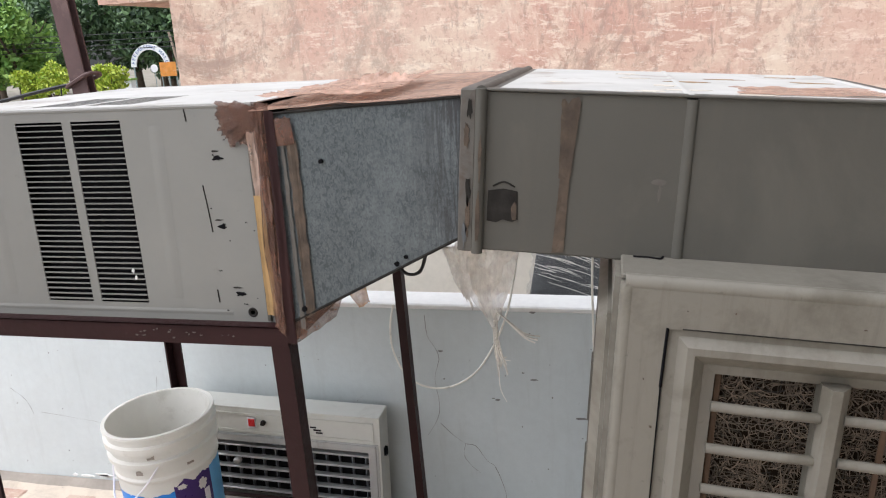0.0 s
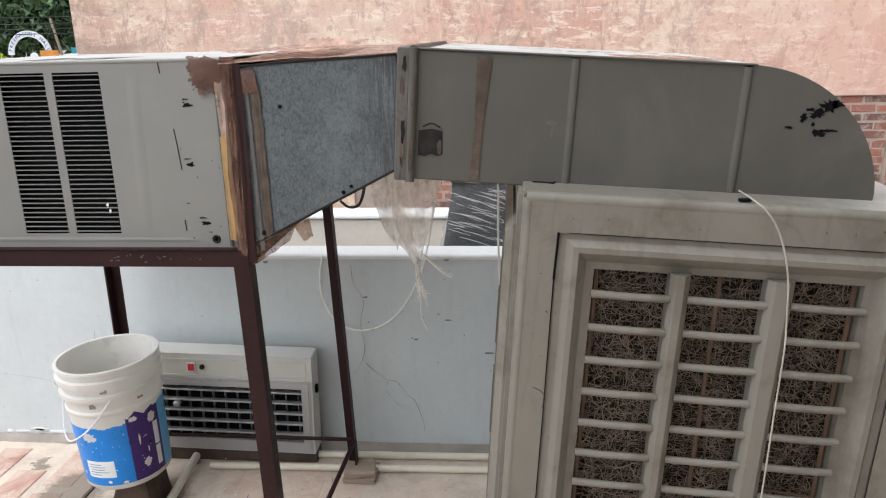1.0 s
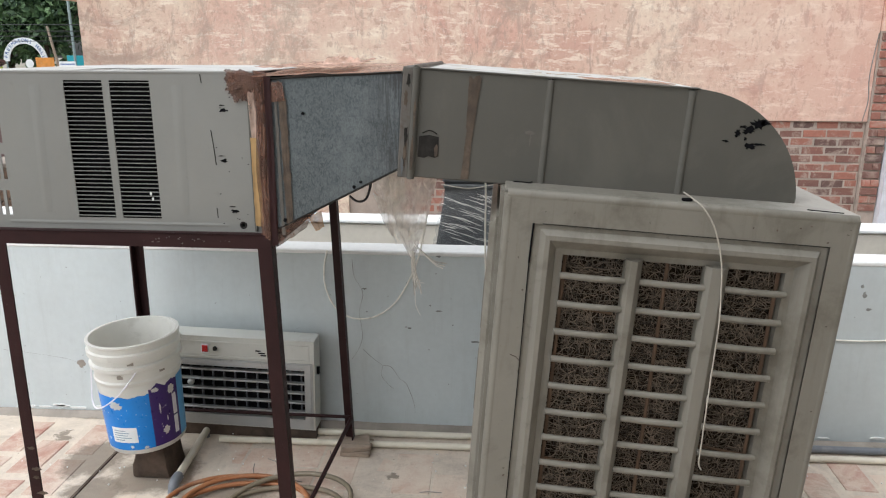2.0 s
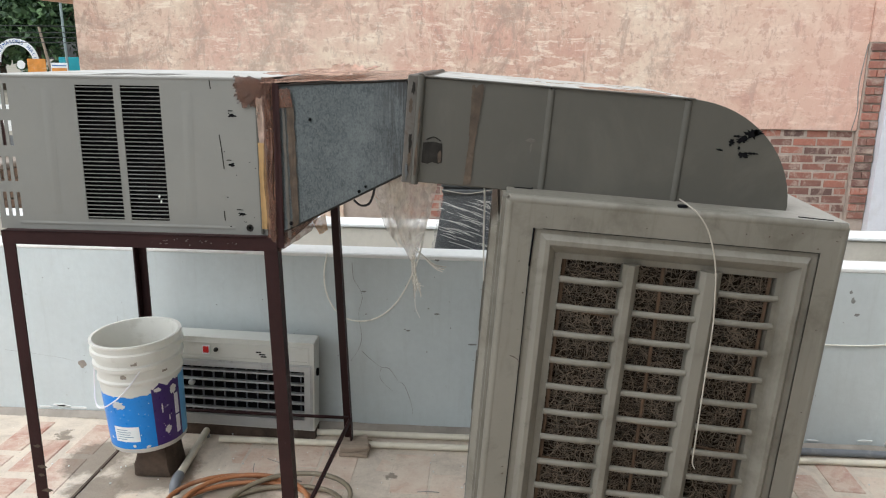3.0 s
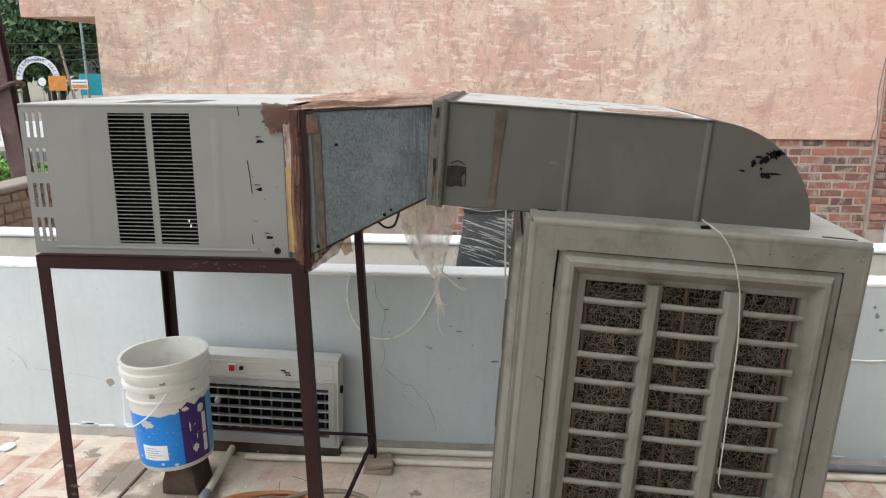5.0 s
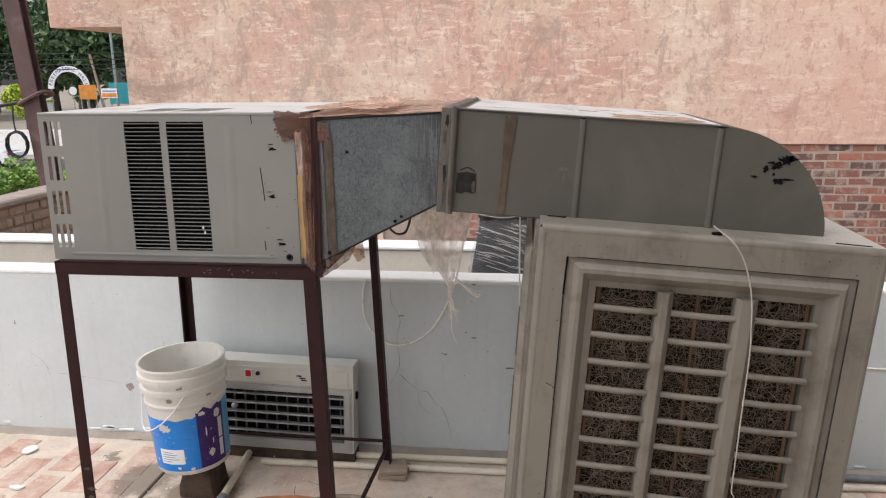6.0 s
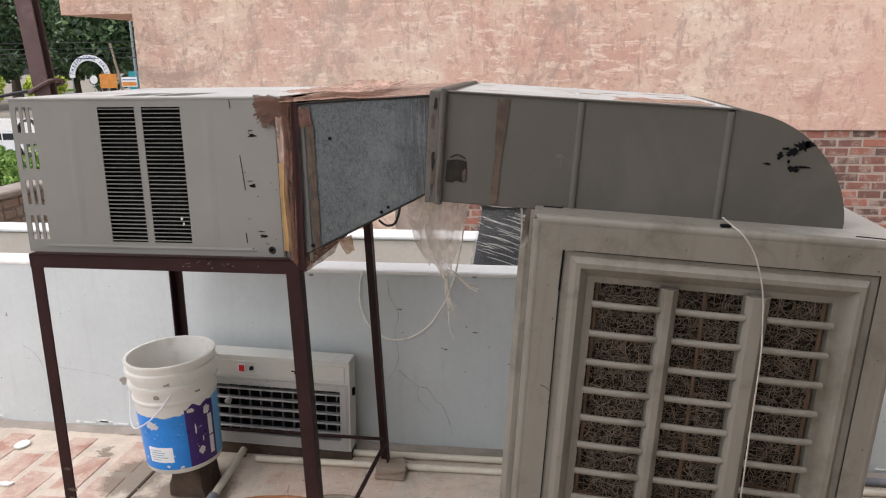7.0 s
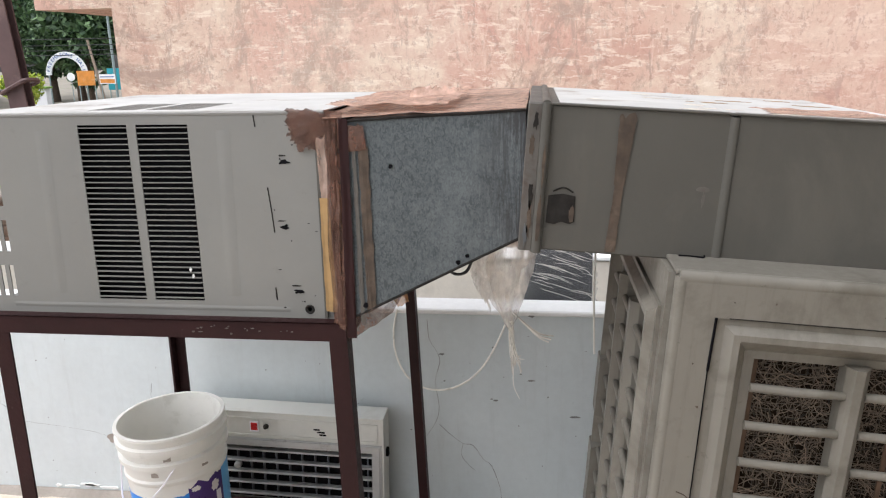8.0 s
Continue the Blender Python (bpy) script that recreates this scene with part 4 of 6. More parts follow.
for k in range(12):
    x, y = rs.uniform(0.05, 0.56), rs.uniform(0.03, 0.5)
    st = blotch(x, y, rs.uniform(0.015, 0.06), rs.uniform(0.01, 0.03), 930 + k, 0, 0.0006, 18, 0.6)
    bmesh.ops.rotate(st, verts=st.verts[:], cent=(0, 0, 0), matrix=Matrix(((1, 0, 0), (0, 0, 1), (0, 1, 0))))
    bmesh.ops.translate(st, verts=st.verts[:], vec=(0, 0, DH + 0.0013))
    part("stain", st, M_CREAM if k % 3 else M_CARD, duct, "dried stain on the dusty top")
part("tape_on_top", sheet((0.35, 0.05, DH + 0.003), (0.55, 0.06, DH + 0.003), (0.55, 0.2, DH + 0.003), (0.36, 0.22, DH + 0.003), 14, 10, 0.004, 51, 0.2, 12), M_TAPE_PINK, duct)

# ---- the evaporative cooler ----
CP = pose(0.090, 0.857, 1.045, 0, 3.7, 0)
CW, CD, CH = 0.718, 0.72, 0.985
cooler = thing("evaporative_cooler", "grey-green metal evaporative cooler with slatted straw pad doors", "cooler", local=CP)
D0, D1, DT, DB = 0.062, 0.667, -0.063, -0.945
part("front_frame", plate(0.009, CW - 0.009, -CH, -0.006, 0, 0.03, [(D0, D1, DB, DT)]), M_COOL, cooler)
part("top_panel", box(-0.002, CW + 0.002, 0.0105, CD, -0.002, 0.006, 0.002), M_DUST2, cooler, "dusty top panel, painted lighter at its sky-lit end")
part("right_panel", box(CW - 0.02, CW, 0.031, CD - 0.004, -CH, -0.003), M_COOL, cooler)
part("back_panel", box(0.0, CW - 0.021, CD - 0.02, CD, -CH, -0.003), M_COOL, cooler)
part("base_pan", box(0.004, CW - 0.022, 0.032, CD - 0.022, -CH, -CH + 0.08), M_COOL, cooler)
# Solid black box in place of the darkness within the cooler.
part("dark_core", box(0.07, CW - 0.08, 0.075, CD - 0.06, -CH + 0.08, -0.03), M_BLACK, cooler, "black box for the unlit hollow inside the cooler")
part("corner_fold", sweep([(0.009, 0.0105, -CH), (0.009, 0.0105, -0.004)], 0.0115, 16), M_COOL, cooler, smooth=60)
part("corner_fold", sweep([(CW - 0.009, 0.0105, -CH), (CW - 0.009, 0.0105, -0.004)], 0.0115, 16), M_COOL, cooler, smooth=60)
part("front_fold", sweep([(0.004, 0.011, -0.0055), (CW - 0.004, 0.011, -0.0055)], 0.012, 16), M_COOL, cooler, smooth=60)
for fx, fy in ((0.02, 0.03), (CW - 0.06, 0.03), (0.02, CD - 0.07), (CW - 0.06, CD - 0.07)):
    wz = (CP @ Vector((fx, fy, -CH))).z
    part("foot", box(fx, fx + 0.04, fy, fy + 0.04, -CH - wz + 0.001, -CH + 0.002, 0.003), M_IRON, cooler, "short iron foot")

COLS = [(0.132, 0.264), (0.299, 0.430), (0.476, 0.597)]
ROW0, PITCH, NROW = -0.1724, 0.0637, 12
GT, GB = -0.129, ROW0 - PITCH * (NROW - 1) - 0.048


def ring(bm, o, i, yo, yi, t=0.004):
    """A moulded frame from the outer rectangle o at depth yo to the inner i at depth yi, both x0, x1, z0, z1."""
    a = [bm.verts.new((x, yo, z)) for x, z in ((o[0], o[2]), (o[1], o[2]), (o[1], o[3]), (o[0], o[3]))]
    b = [bm.verts.new((x, yi, z)) for x, z in ((i[0], i[2]), (i[1], i[2]), (i[1], i[3]), (i[0], i[3]))]
    for k in range(4):
        j = (k + 1) % 4
        bm.faces.new((a[k], a[j], b[j], b[k]))
    return bm


def pad_door(parent, name, m, label):
    """The slatted door with its straw pad: frame mouldings, mullions, round bars, laths, netting and fibre."""
    door_bm = plate(D0 + 0.0012, D1 - 0.0012, DB + 0.0012, DT - 0.0012, 0.0, 0.02, [(0.078, 0.652, GB - 0.052, -0.073)])
    mould = bmesh.new()
    ring(mould, (0.078, 0.652, GB - 0.052, -0.073), (0.09, 0.642, GB - 0.042, -0.084), 0.0, -0.013)
    ring(mould, (0.09, 0.642, GB - 0.042, -0.084), (0.1, 0.632, GB - 0.032, -0.094), -0.013, -0.013)
    ring(mould, (0.1, 0.632, GB - 0.032, -0.094), (0.116, 0.613, GB - 0.016, -0.115), -0.013, 0.012)
    ring(mould, (0.116, 0.613, GB - 0.016, -0.115), (0.132, 0.597, GB, GT), 0.012, 0.014)
    ring(mould, (0.132, 0.597, GB, GT), (0.133, 0.596, GB + 0.001, GT - 0.001), 0.014, 0.045)
    bmesh.ops.transform(door_bm, matrix=m, verts=door_bm.verts[:])
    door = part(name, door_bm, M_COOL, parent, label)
    bmesh.ops.remove_doubles(mould, verts=mould.verts[:], dist=0.0002)
    bmesh.ops.transform(mould, matrix=m, verts=mould.verts[:])
    part("moulding", mould, M_COOL, door)
    for (a, b), (c, d) in zip(COLS, COLS[1:]):
        mu = bmesh.new()
        sec = [(b, 0.03), (b, 0.004), (b + 0.009, -0.012), (c - 0.013, -0.012), (c, 0.004), (c, 0.03)]
        lo = [mu.verts.new((x, y, GB)) for x, y in sec]
        hi = [mu.verts.new((x, y, GT + 0.004)) for x, y in sec]
        for k in range(5):
            mu.faces.new((lo[k], lo[k + 1], hi[k + 1], hi[k]))
        mu.faces.new(lo[::-1])
        mu.faces.new(hi)
        bmesh.ops.transform(mu, matrix=m, verts=mu.verts[:])
        part("mullion", mu, M_COOL, door)
    for ci, (a, b) in enumerate(COLS):
        rod = bmesh.new()
        sweep(curve_pts([(a - 0.003, 0.002, 0.001), ((a + b) / 2, 0.003, -0.001), (b + 0.003, 0.002, 0.0)], 6), 0.0072, 8, rod)
        me = mesh_from("bar", rod, M_COOL, 70)
        repeat("bar", me, [m @ Matrix.Translation((0, 0, ROW0 - PITCH * r)) for r in range(NROW)], door)
    rnd = random.Random(len(name) + 3)
    for x in (0.139, 0.356, 0.36, 0.587):
        if x != 0.36:
            la = box(x - 0.004, x + 0.004, 0.026, 0.03, GB, GT, 0.0008)
            bmesh.ops.transform(la, matrix=m, verts=la.verts[:])
            part("lath", la, M_LATH, door, "thin brown wooden lath")
    for a, b, z in ((0.13, 0.253, -0.245), (0.294, 0.42, -0.505), (0.463, 0.585, -0.55), (0.13, 0.253, -0.62)):
        la = sweep([(a, 0.028, z), (b, 0.028, z - 0.012)], 0.003, 4)
        bmesh.ops.transform(la, matrix=m, verts=la.verts[:])
        part("lath", la, M_LATH, door, "thin brown wooden lath")
    net = bmesh.new()
    for k in range(42):
        x = 0.132 + 0.465 * (k + rnd.uniform(-0.35, 0.35)) / 42
        pts = [(x + rnd.uniform(-0.0025, 0.0025), 0.0335 + rnd.uniform(-0.0015, 0.002), GT + (GB - GT) * j / 40) for j in range(41)]
        sweep(pts, 0.0004, 3, net)
    for k in range(62):
        z = GT + (GB - GT) * (k + rnd.uniform(-0.35, 0.35)) / 62
        pts = [(0.132 + 0.465 * j / 24, 0.0335 + rnd.uniform(-0.0015, 0.002), z + rnd.uniform(-0.0025, 0.0025)) for j in range(25)]
        sweep(pts, 0.0005, 3, net)
    bmesh.ops.transform(net, matrix=m, verts=net.verts[:])
    tagged(part("netting", net, M_NET, door, "fine brown netting over the straw"), kind="stuff")
    # Sheet behind the fibre, coloured as the shade in the pad's depth.
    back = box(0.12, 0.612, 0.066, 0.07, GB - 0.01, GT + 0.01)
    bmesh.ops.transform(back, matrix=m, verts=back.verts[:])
    part("pad_shade_sheet", back, M_PADBACK, door)
    vs, fs = [], []
    for k in range(7500):
        c = Vector((rnd.uniform(0.127, 0.6), 0.036 + 0.028 * rnd.random() ** 1.3, rnd.uniform(GB, GT)))
        a = rnd.uniform(0, math.pi)
        ln = rnd.uniform(0.012, 0.035)
        t = Vector((math.cos(a), rnd.uniform(-0.15, 0.15), math.sin(a)))
        s = Vector((-math.sin(a), 0, math.cos(a)))
        w = rnd.uniform(0.0004, 0.0011)
        bend = s * rnd.uniform(-0.01, 0.01)
        base = len(vs)
        for q in (-1, -0.3, 0.4, 1):
            p = c + t * ln * q * 0.6 + bend * (1 - q * q)
            vs += [m @ (p - s * w), m @ (p + s * w)]
        for j in range(3):
            fs.append((base + 2 * j, base + 2 * j + 1, base + 2 * j + 3, base + 2 * j + 2))
    me = bpy.data.meshes.new("wood_wool")
    me.from_pydata([v[:] for v in vs], [], fs)
    me.materials.append(M_STRAW)
    ww = new("wood_wool", me)
    ww.parent = door
    tagged(ww, "dry brown wood wool pad", kind="stuff")
    return door


pad_door(cooler, "front_door", Matrix.Translation((0, 0.004, 0)), "slatted door with round bars")
turn = Matrix(((0, 1, 0, -0.016), (-1, 0, 0, CD - 0.01), (0, 0, 1, 0), (0, 0, 0, 1)))
pad_door(cooler, "side_door", turn, "slatted side door with round bars")
sf = plate(0, CW - 0.03, -CH, -0.003, 0.0, 0.02, [(D0, D1, DB, DT)])
bmesh.ops.transform(sf, matrix=turn @ Matrix.Translation((0.0, 0.006, 0)), verts=sf.verts[:])
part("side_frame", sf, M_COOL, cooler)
for z0, z1 in ((-0.525, -0.385), (-0.79, -0.615)):
    hp = prism([(-0.032, z0), (0.0, z0 - 0.012), (0.0, z1 + 0.012), (-0.032, z1)], 0.58, 0.64)
    part("hinge_plate", hp, M_COOL, cooler, "bent metal hinge plate")
part("door_gap", sweep([(D0 + 0.001, -0.0002, DT + 0.001), (D0 - 0.001, -0.0002, DT - 0.085)], 0.0022, 5), M_BLACK, cooler, "dark open gap at the door's corner")
part("door_gap", sweep(curve_pts([(D0 - 0.001, -0.0002, DT - 0.085), (D0 + 0.001, -0.0002, -0.5), (D0 + 0.001, -0.0002, DB)], 20), 0.001, 5), M_BLACK, cooler, "dark gap along the door")
for x0, z0, x1, z1 in ((D1 - 0.001, DT, D1 - 0.001, DB), (D0 + 0.02, DT + 0.001, D1, DT + 0.001), (D0, DB, D1, DB)):
    part("door_gap", sweep([(x0, -0.0002, z0), (x1, -0.0002, z1)], 0.0009, 5), M_STICKER, cooler, "dark gap along the door")
rg = random.Random(77)
for k in range(24):
    x = rg.choice((rg.uniform(0.01, 0.06), rg.uniform(0.67, 0.71), rg.uniform(0.01, 0.71)))
    z = -0.03 if 0.06 < x < 0.67 else rg.uniform(-0.9, -0.01)
    part("speck", blotch(x, z + rg.uniform(-0.025, 0.025) * (z == -0.03), rg.uniform(0.001, 0.004), rg.uniform(0.0008, 0.003), 900 + k, -0.0008, 0.001, 7, 0.6), M_TAPE_OLD, cooler)
part("chip", sweep(curve_pts([(0.015, 0.09, 0.007), (0.035, 0.092, 0.0065), (0.052, 0.088, 0.007), (0.056, 0.096, 0.008)], 10), 0.0018, 5), M_BLACK, cooler, "black chipped edge")
part("chip", sweep([(0.62, 0.03, 0.0065), (0.69, 0.022, 0.0065)], 0.0016, 5), M_BLACK, cooler)
part("crack", sweep(curve_pts([(0.04, -0.0002, -0.36), (0.055, -0.0002, -0.366), (0.064, -0.0002, -0.38), (0.06, -0.0002, -0.4)], 10), 0.0009, 5), M_TAPE_OLD, cooler)

# ---- things on the terrace ----
# paint bucket, tipped a little on a dark lump of masonry
BP = pose(-1.041, 1.43, 0.119, 1.0, -2.2, 0)
bucket = thing("paint_bucket", "large white plastic paint bucket with torn blue and purple label", "bucket", local=BP)
BH = 0.362


def brad(z):
    return 0.1155 + 0.0135 * z / BH


prof = [(0.0, 0.004), (0.109, 0.004), (0.113, 0.0), (0.1165, 0.006), (brad(0.25), 0.25), (brad(0.255) + 0.004, 0.256), (brad(0.262) + 0.004, 0.263), (brad(0.27), 0.269),
        (brad(0.3), 0.3), (brad(0.303) + 0.009, 0.305), (brad(0.315) + 0.009, 0.318), (brad(0.32), 0.322), (brad(0.342), 0.344), (brad(0.345) + 0.01, 0.347), (brad(0.36) + 0.01, 0.364),
        (brad(0.365) + 0.002, 0.368), (brad(0.385) + 0.003, 0.387), (brad(0.39) + 0.008, 0.39), (brad(0.395) + 0.007, 0.396), (brad(0.395) - 0.002, 0.396), (brad(0.38) - 0.004, 0.38), (brad(0.1) - 0.004, 0.1), (0.108, 0.014), (0.0, 0.012)]
prof = [(r, z * BH / 0.395) for r, z in prof]
part("bucket_body", spin(prof, 56), M_WHITE, bucket, smooth=35)


def wrap_label(a0, a1, z0, z1, off, n=24, wave=0.0, seed=1, bm=None):
    """A label on the bucket's side between two angles."""
    bm = bm or bmesh.new()
    rows = []
    for j in range(5):
        row = []
        for i in range(n + 1):
            a = radians(a0 + (a1 - a0) * i / n)
            t = j / 4
            z = z0 + (z1 - z0) * t + (wave * 1.3 * (noise.noise(Vector((a * 5, seed, 0))) + 0.4 * noise.noise(Vector((a * 19, seed, 3)))) if j == 4 else 0)
            r = brad(z) + off
            row.append(bm.verts.new((r * math.cos(a), r * math.sin(a), z)))
        rows.append(row)
    for j in range(4):
        for i in range(n):
            bm.faces.new((rows[j][i], rows[j][i + 1], rows[j + 1][i + 1], rows[j + 1][i]))
    return bm


part("blue_label", wrap_label(-210, -53, 0.016, 0.197, 0.0012, 110, 0.007, 4), M_BLUE, bucket, "bright blue printed label, torn along the top")
part("purple_label", wrap_label(-53, -6, 0.016, 0.217, 0.0012, 50, 0.009, 6), M_PURPLE, bucket, "dark purple printed label, scuffed white")
part("light_label", wrap_label(-6, 30, 0.016, 0.222, 0.0012, 12, 0.01, 7), M_SKYBLUE, bucket, "light blue edge of the label")
st = part("paper_sticker", wrap_label(-116, -76, 0.042, 0.094, 0.002, 12), M_PAPER, bucket, "white paper sticker with printed lines")
for k in range(5):
    part("print_bar", wrap_label(-112, -96 + 3 * (k % 3) + 8 * (k % 2), 0.05 + 0.008 * k, 0.0525 + 0.008 * k, 0.0026, 8), M_INK, st)
for z0, z1 in ((0.035, 0.095), (0.1, 0.17)):
    part("print_bar", wrap_label(-19, -11, z0, z1, 0.002, 4), M_PRINT, bucket, "white printed bar in place of lettering")


def label_tear(a, z, w, h, seed, off=0.0021, n=26):
    """A ragged white tear on the bucket's side: centre angle and height, half width in degrees, half height."""
    rnd = random.Random(seed)
    bm = bmesh.new()

    def at(ang, zz):
        return bm.verts.new(((brad(zz) + off) * math.cos(radians(ang)), (brad(zz) + off) * math.sin(radians(ang)), zz))
    mid = at(a, z)
    rim = []
    for k in range(n):
        t, f = k * math.tau / n, rnd.uniform(0.6, 1.0)
        rim.append(at(a + w * f * math.cos(t), z + h * f * math.sin(t)))
    for k in range(n):
        bm.faces.new((mid, rim[k], rim[(k + 1) % n]))
    return bm


for a, z, w, h, k in ((-34, 0.062, 7, 0.016, 1), (-101, 0.168, 11, 0.017, 2), (-20, 0.19, 7, 0.02, 3), (-86, 0.028, 3, 0.006, 4), (-66, 0.022, 4, 0.006, 5), (-44, 0.205, 6, 0.009, 6), (-40, 0.14, 1.5, 0.02, 7), (-30, 0.1, 1.2, 0.012, 8), (-125, 0.05, 2, 0.006, 9), (-78, 0.2, 9, 0.008, 10)):
    part("torn_spot", label_tear(a, z, w, h, 20 + k), M_WHITE, bucket, "torn white spot in the label")
rt = random.Random(14)
for k in range(34):
    part("scuff", label_tear(rt.uniform(-130, -12), rt.uniform(0.025, 0.19), rt.uniform(0.3, 1.1), rt.uniform(0.0008, 0.003), 300 + k, 0.0023, 8), M_WHITE, bucket)
for a, z in ((-70, 0.33), (-86, 0.285), (-30, 0.285)):
    part("smear", wrap_label(a - 4, a + 4, z * 0.92 - 0.004, z * 0.92 + 0.004, 0.0025, 12, 0.008, int(-a)), M_CEMENT, bucket, "dried grey smear")
hp = [(0.126 * math.cos(radians(a)) * k, 0.126 * math.sin(radians(a)) * k, z) for a, k, z in ((-165, 1.06, 0.29), (-160, 1.12, 0.21), (-150, 1.14, 0.165), (-135, 1.12, 0.15), (-115, 1.1, 0.168), (-95, 1.09, 0.2), (-78, 1.08, 0.24), (-66, 1.07, 0.275), (-62, 1.05, 0.288))]
part("wire_handle", sweep(curve_pts(hp, 40), 0.0022, 6), M_PRINT, bucket, "thin pale wire handle hanging down")

lump = box(-1.065, -0.972, 1.37, 1.5, 0.0, 0.119, 0.012, seg=2)
bmesh.ops.subdivide_edges(lump, edges=lump.edges[:], cuts=2, use_grid_fill=True)
for v in lump.verts:
    d = noise.noise_vector(v.co * 22) * 0.009
    v.co += Vector((d.x, d.y, d.z if 0.01 < v.co.z < 0.1 else 0))
    v.co.x += 0.02 * (0.119 - v.co.z) / 0.119 * (1 if v.co.x > -1.02 else -1)
solid("masonry_lump", lump, M_STONE, "dark rough lump of masonry under the bucket", "stone", smooth=40, base=(-1.03, 1.44, 0))

# fan panel leaning at the wall
panel = thing("cooler_front_panel", "grey metal cooler front panel with silver louvres against the wall", "panel", (-0.85, 1.7, 0))
sk = pose(-0.553, 1.66, 0.036, 0, 1.4, 0)
PWD, PHT, PDP = 0.62, 0.33, 0.075


def pp(bm):
    bmesh.ops.transform(bm, matrix=sk, verts=bm.verts[:])
    return bm


part("panel_body", pp(plate(-PWD, 0, 0, PHT, 0, PDP, [(-PWD + 0.02, -0.022, 0.03, 0.236)])), M_PANELG, panel)
part("panel_top", pp(box(-PWD, 0, -0.002, PDP + 0.002, PHT, PHT + 0.004, 0.0015)), M_PANELG, panel, "pale dusty top face")
part("embossed_field", pp(plate(-PWD + 0.02, -0.018, 0.256, 0.315, -0.003, 0.0, [(-PWD + 0.026, -0.024, 0.262, 0.309)])), M_PANELG, panel)
part("base_strip", pp(box(-PWD, 0, 0.012, PDP - 0.002, -0.05, -0.001)), M_STONE, panel, "dark strip under the panel")
part("louvre_frame", pp(plate(-PWD + 0.012, -0.012, 0.018, 0.246, -0.006, 0.004, [(-PWD + 0.032, -0.034, 0.042, 0.226)])), M_SILVER, panel, "dull aluminium louvre frame")
part("louvre_edge", pp(plate(-PWD + 0.004, -0.006, 0.004, 0.25, -0.003, -0.0005, [(-PWD + 0.013, -0.013, 0.019, 0.245)])), M_SILVER, panel)
# Black sheet that paints in the shade behind the louvre bars.
part("dark_inside_sheet", pp(box(-PWD + 0.03, -0.03, 0.04, 0.05, 0.03, 0.235)), M_BLACK, panel)
for k in range(5):
    z = 0.064 + 0.036 * k
    part("louvre_bar", pp(box(-PWD + 0.032, -0.034, 0.0, 0.018, z - 0.0028, z + 0.0028, 0.001)), M_SILVER, panel)
for k in range(14):
    x = -PWD + 0.032 + 0.554 * (k + 0.5) / 14
    part("louvre_upright", pp(box(x - 0.0012, x + 0.0012, 0.022, 0.036, 0.042, 0.226)), M_GREYPVC, panel)
rs = part("red_switch", pp(box(-0.392, -0.372, -0.006, 0.0, 0.276, 0.3, 0.0015)), M_RED, panel, "small red rocker switch")
part("switch_rim", pp(plate(-0.395, -0.369, 0.272, 0.304, -0.004, -0.0005, [(-0.3915, -0.3725, 0.2765, 0.2995)])), M_PRINT, panel)
part("knob", pp(spin([(0, -0.002), (0.007, -0.002), (0.008, 0.004), (0.005, 0.012), (0, 0.013)], 16, Matrix.Translation((-0.346, -0.001, 0.29)) @ Matrix.Rotation(radians(90), 4, "X"))), M_STICKER, panel, "small dark knob")
for x0, x1, z in ((-0.205, -0.187, 0.288), (-0.195, -0.172, 0.28), (-0.188, -0.168, 0.272)):
    part("print_bar", pp(box(x0, x1, -0.0012, 0.0005, z - 0.0022, z + 0.0022)), M_BLACK, panel)
part("clip", pp(box(-0.001, 0.008, 0.03, 0.045, 0.2, 0.225, 0.001)), M_BLACK, panel, "black side clip")
part("round_cap", pp(spin([(0, 0), (0.011, 0), (0.011, 0.012), (0.006, 0.016), (0, 0.016)], 18, Matrix.Translation((-0.435, -0.004, 0.165)) @ Matrix.Rotation(radians(90), 4, "X"))), M_SILVER, panel)

# pipes on the floor
def pipe(label, pts, r, mm, name="pvc_pipe", group="pipes along the wall"):
    return solid(name, sweep(pts, r, 14), mm, label, "pipe", group=group, smooth=50, base=tuple(pts[0]))


pipe("cream plastic pipe lying on the floor along the wall", [(-0.885, 1.62, 0.0108), (1.75, 1.668, 0.0108)], 0.0108, M_PVC)
pipe("cream plastic pipe lying close to the wall foot", [(-0.62, 1.7, 0.0112), (0.1, 1.712, 0.0112), (0.9, 1.722, 0.0112)], 0.0112, M_PVC)
pipe("dark grey pipe along the foot of the parapet", [(0.92, 1.718, 0.0125), (3.2, 1.735, 0.0125)], 0.0125, M_GREYPVC)
dp = solid("drain_pipe", sweep(curve_pts([(-0.945, 1.655, 0.022), (-0.93, 1.49, 0.024), (-0.917, 1.345, 0.027)], 10), 0.0125, 14), M_PVC, "cream plastic drain pipe with a grey elbow", "pipe", smooth=50, base=(-0.95, 1.5, 0.03))
part("elbow", sweep(curve_pts([(-0.9175, 1.352, 0.027), (-0.914, 1.318, 0.027), (-0.912, 1.3, 0.018), (-0.911, 1.294, -0.004)], 14), 0.0165, 14), M_GREYPVC, dp, "grey pipe elbow going into the floor", 50)
part("support", sweep([(-0.945, 1.65, 0.0), (-0.945, 1.65, 0.022)], 0.012, 10), M_GREYPVC, dp)

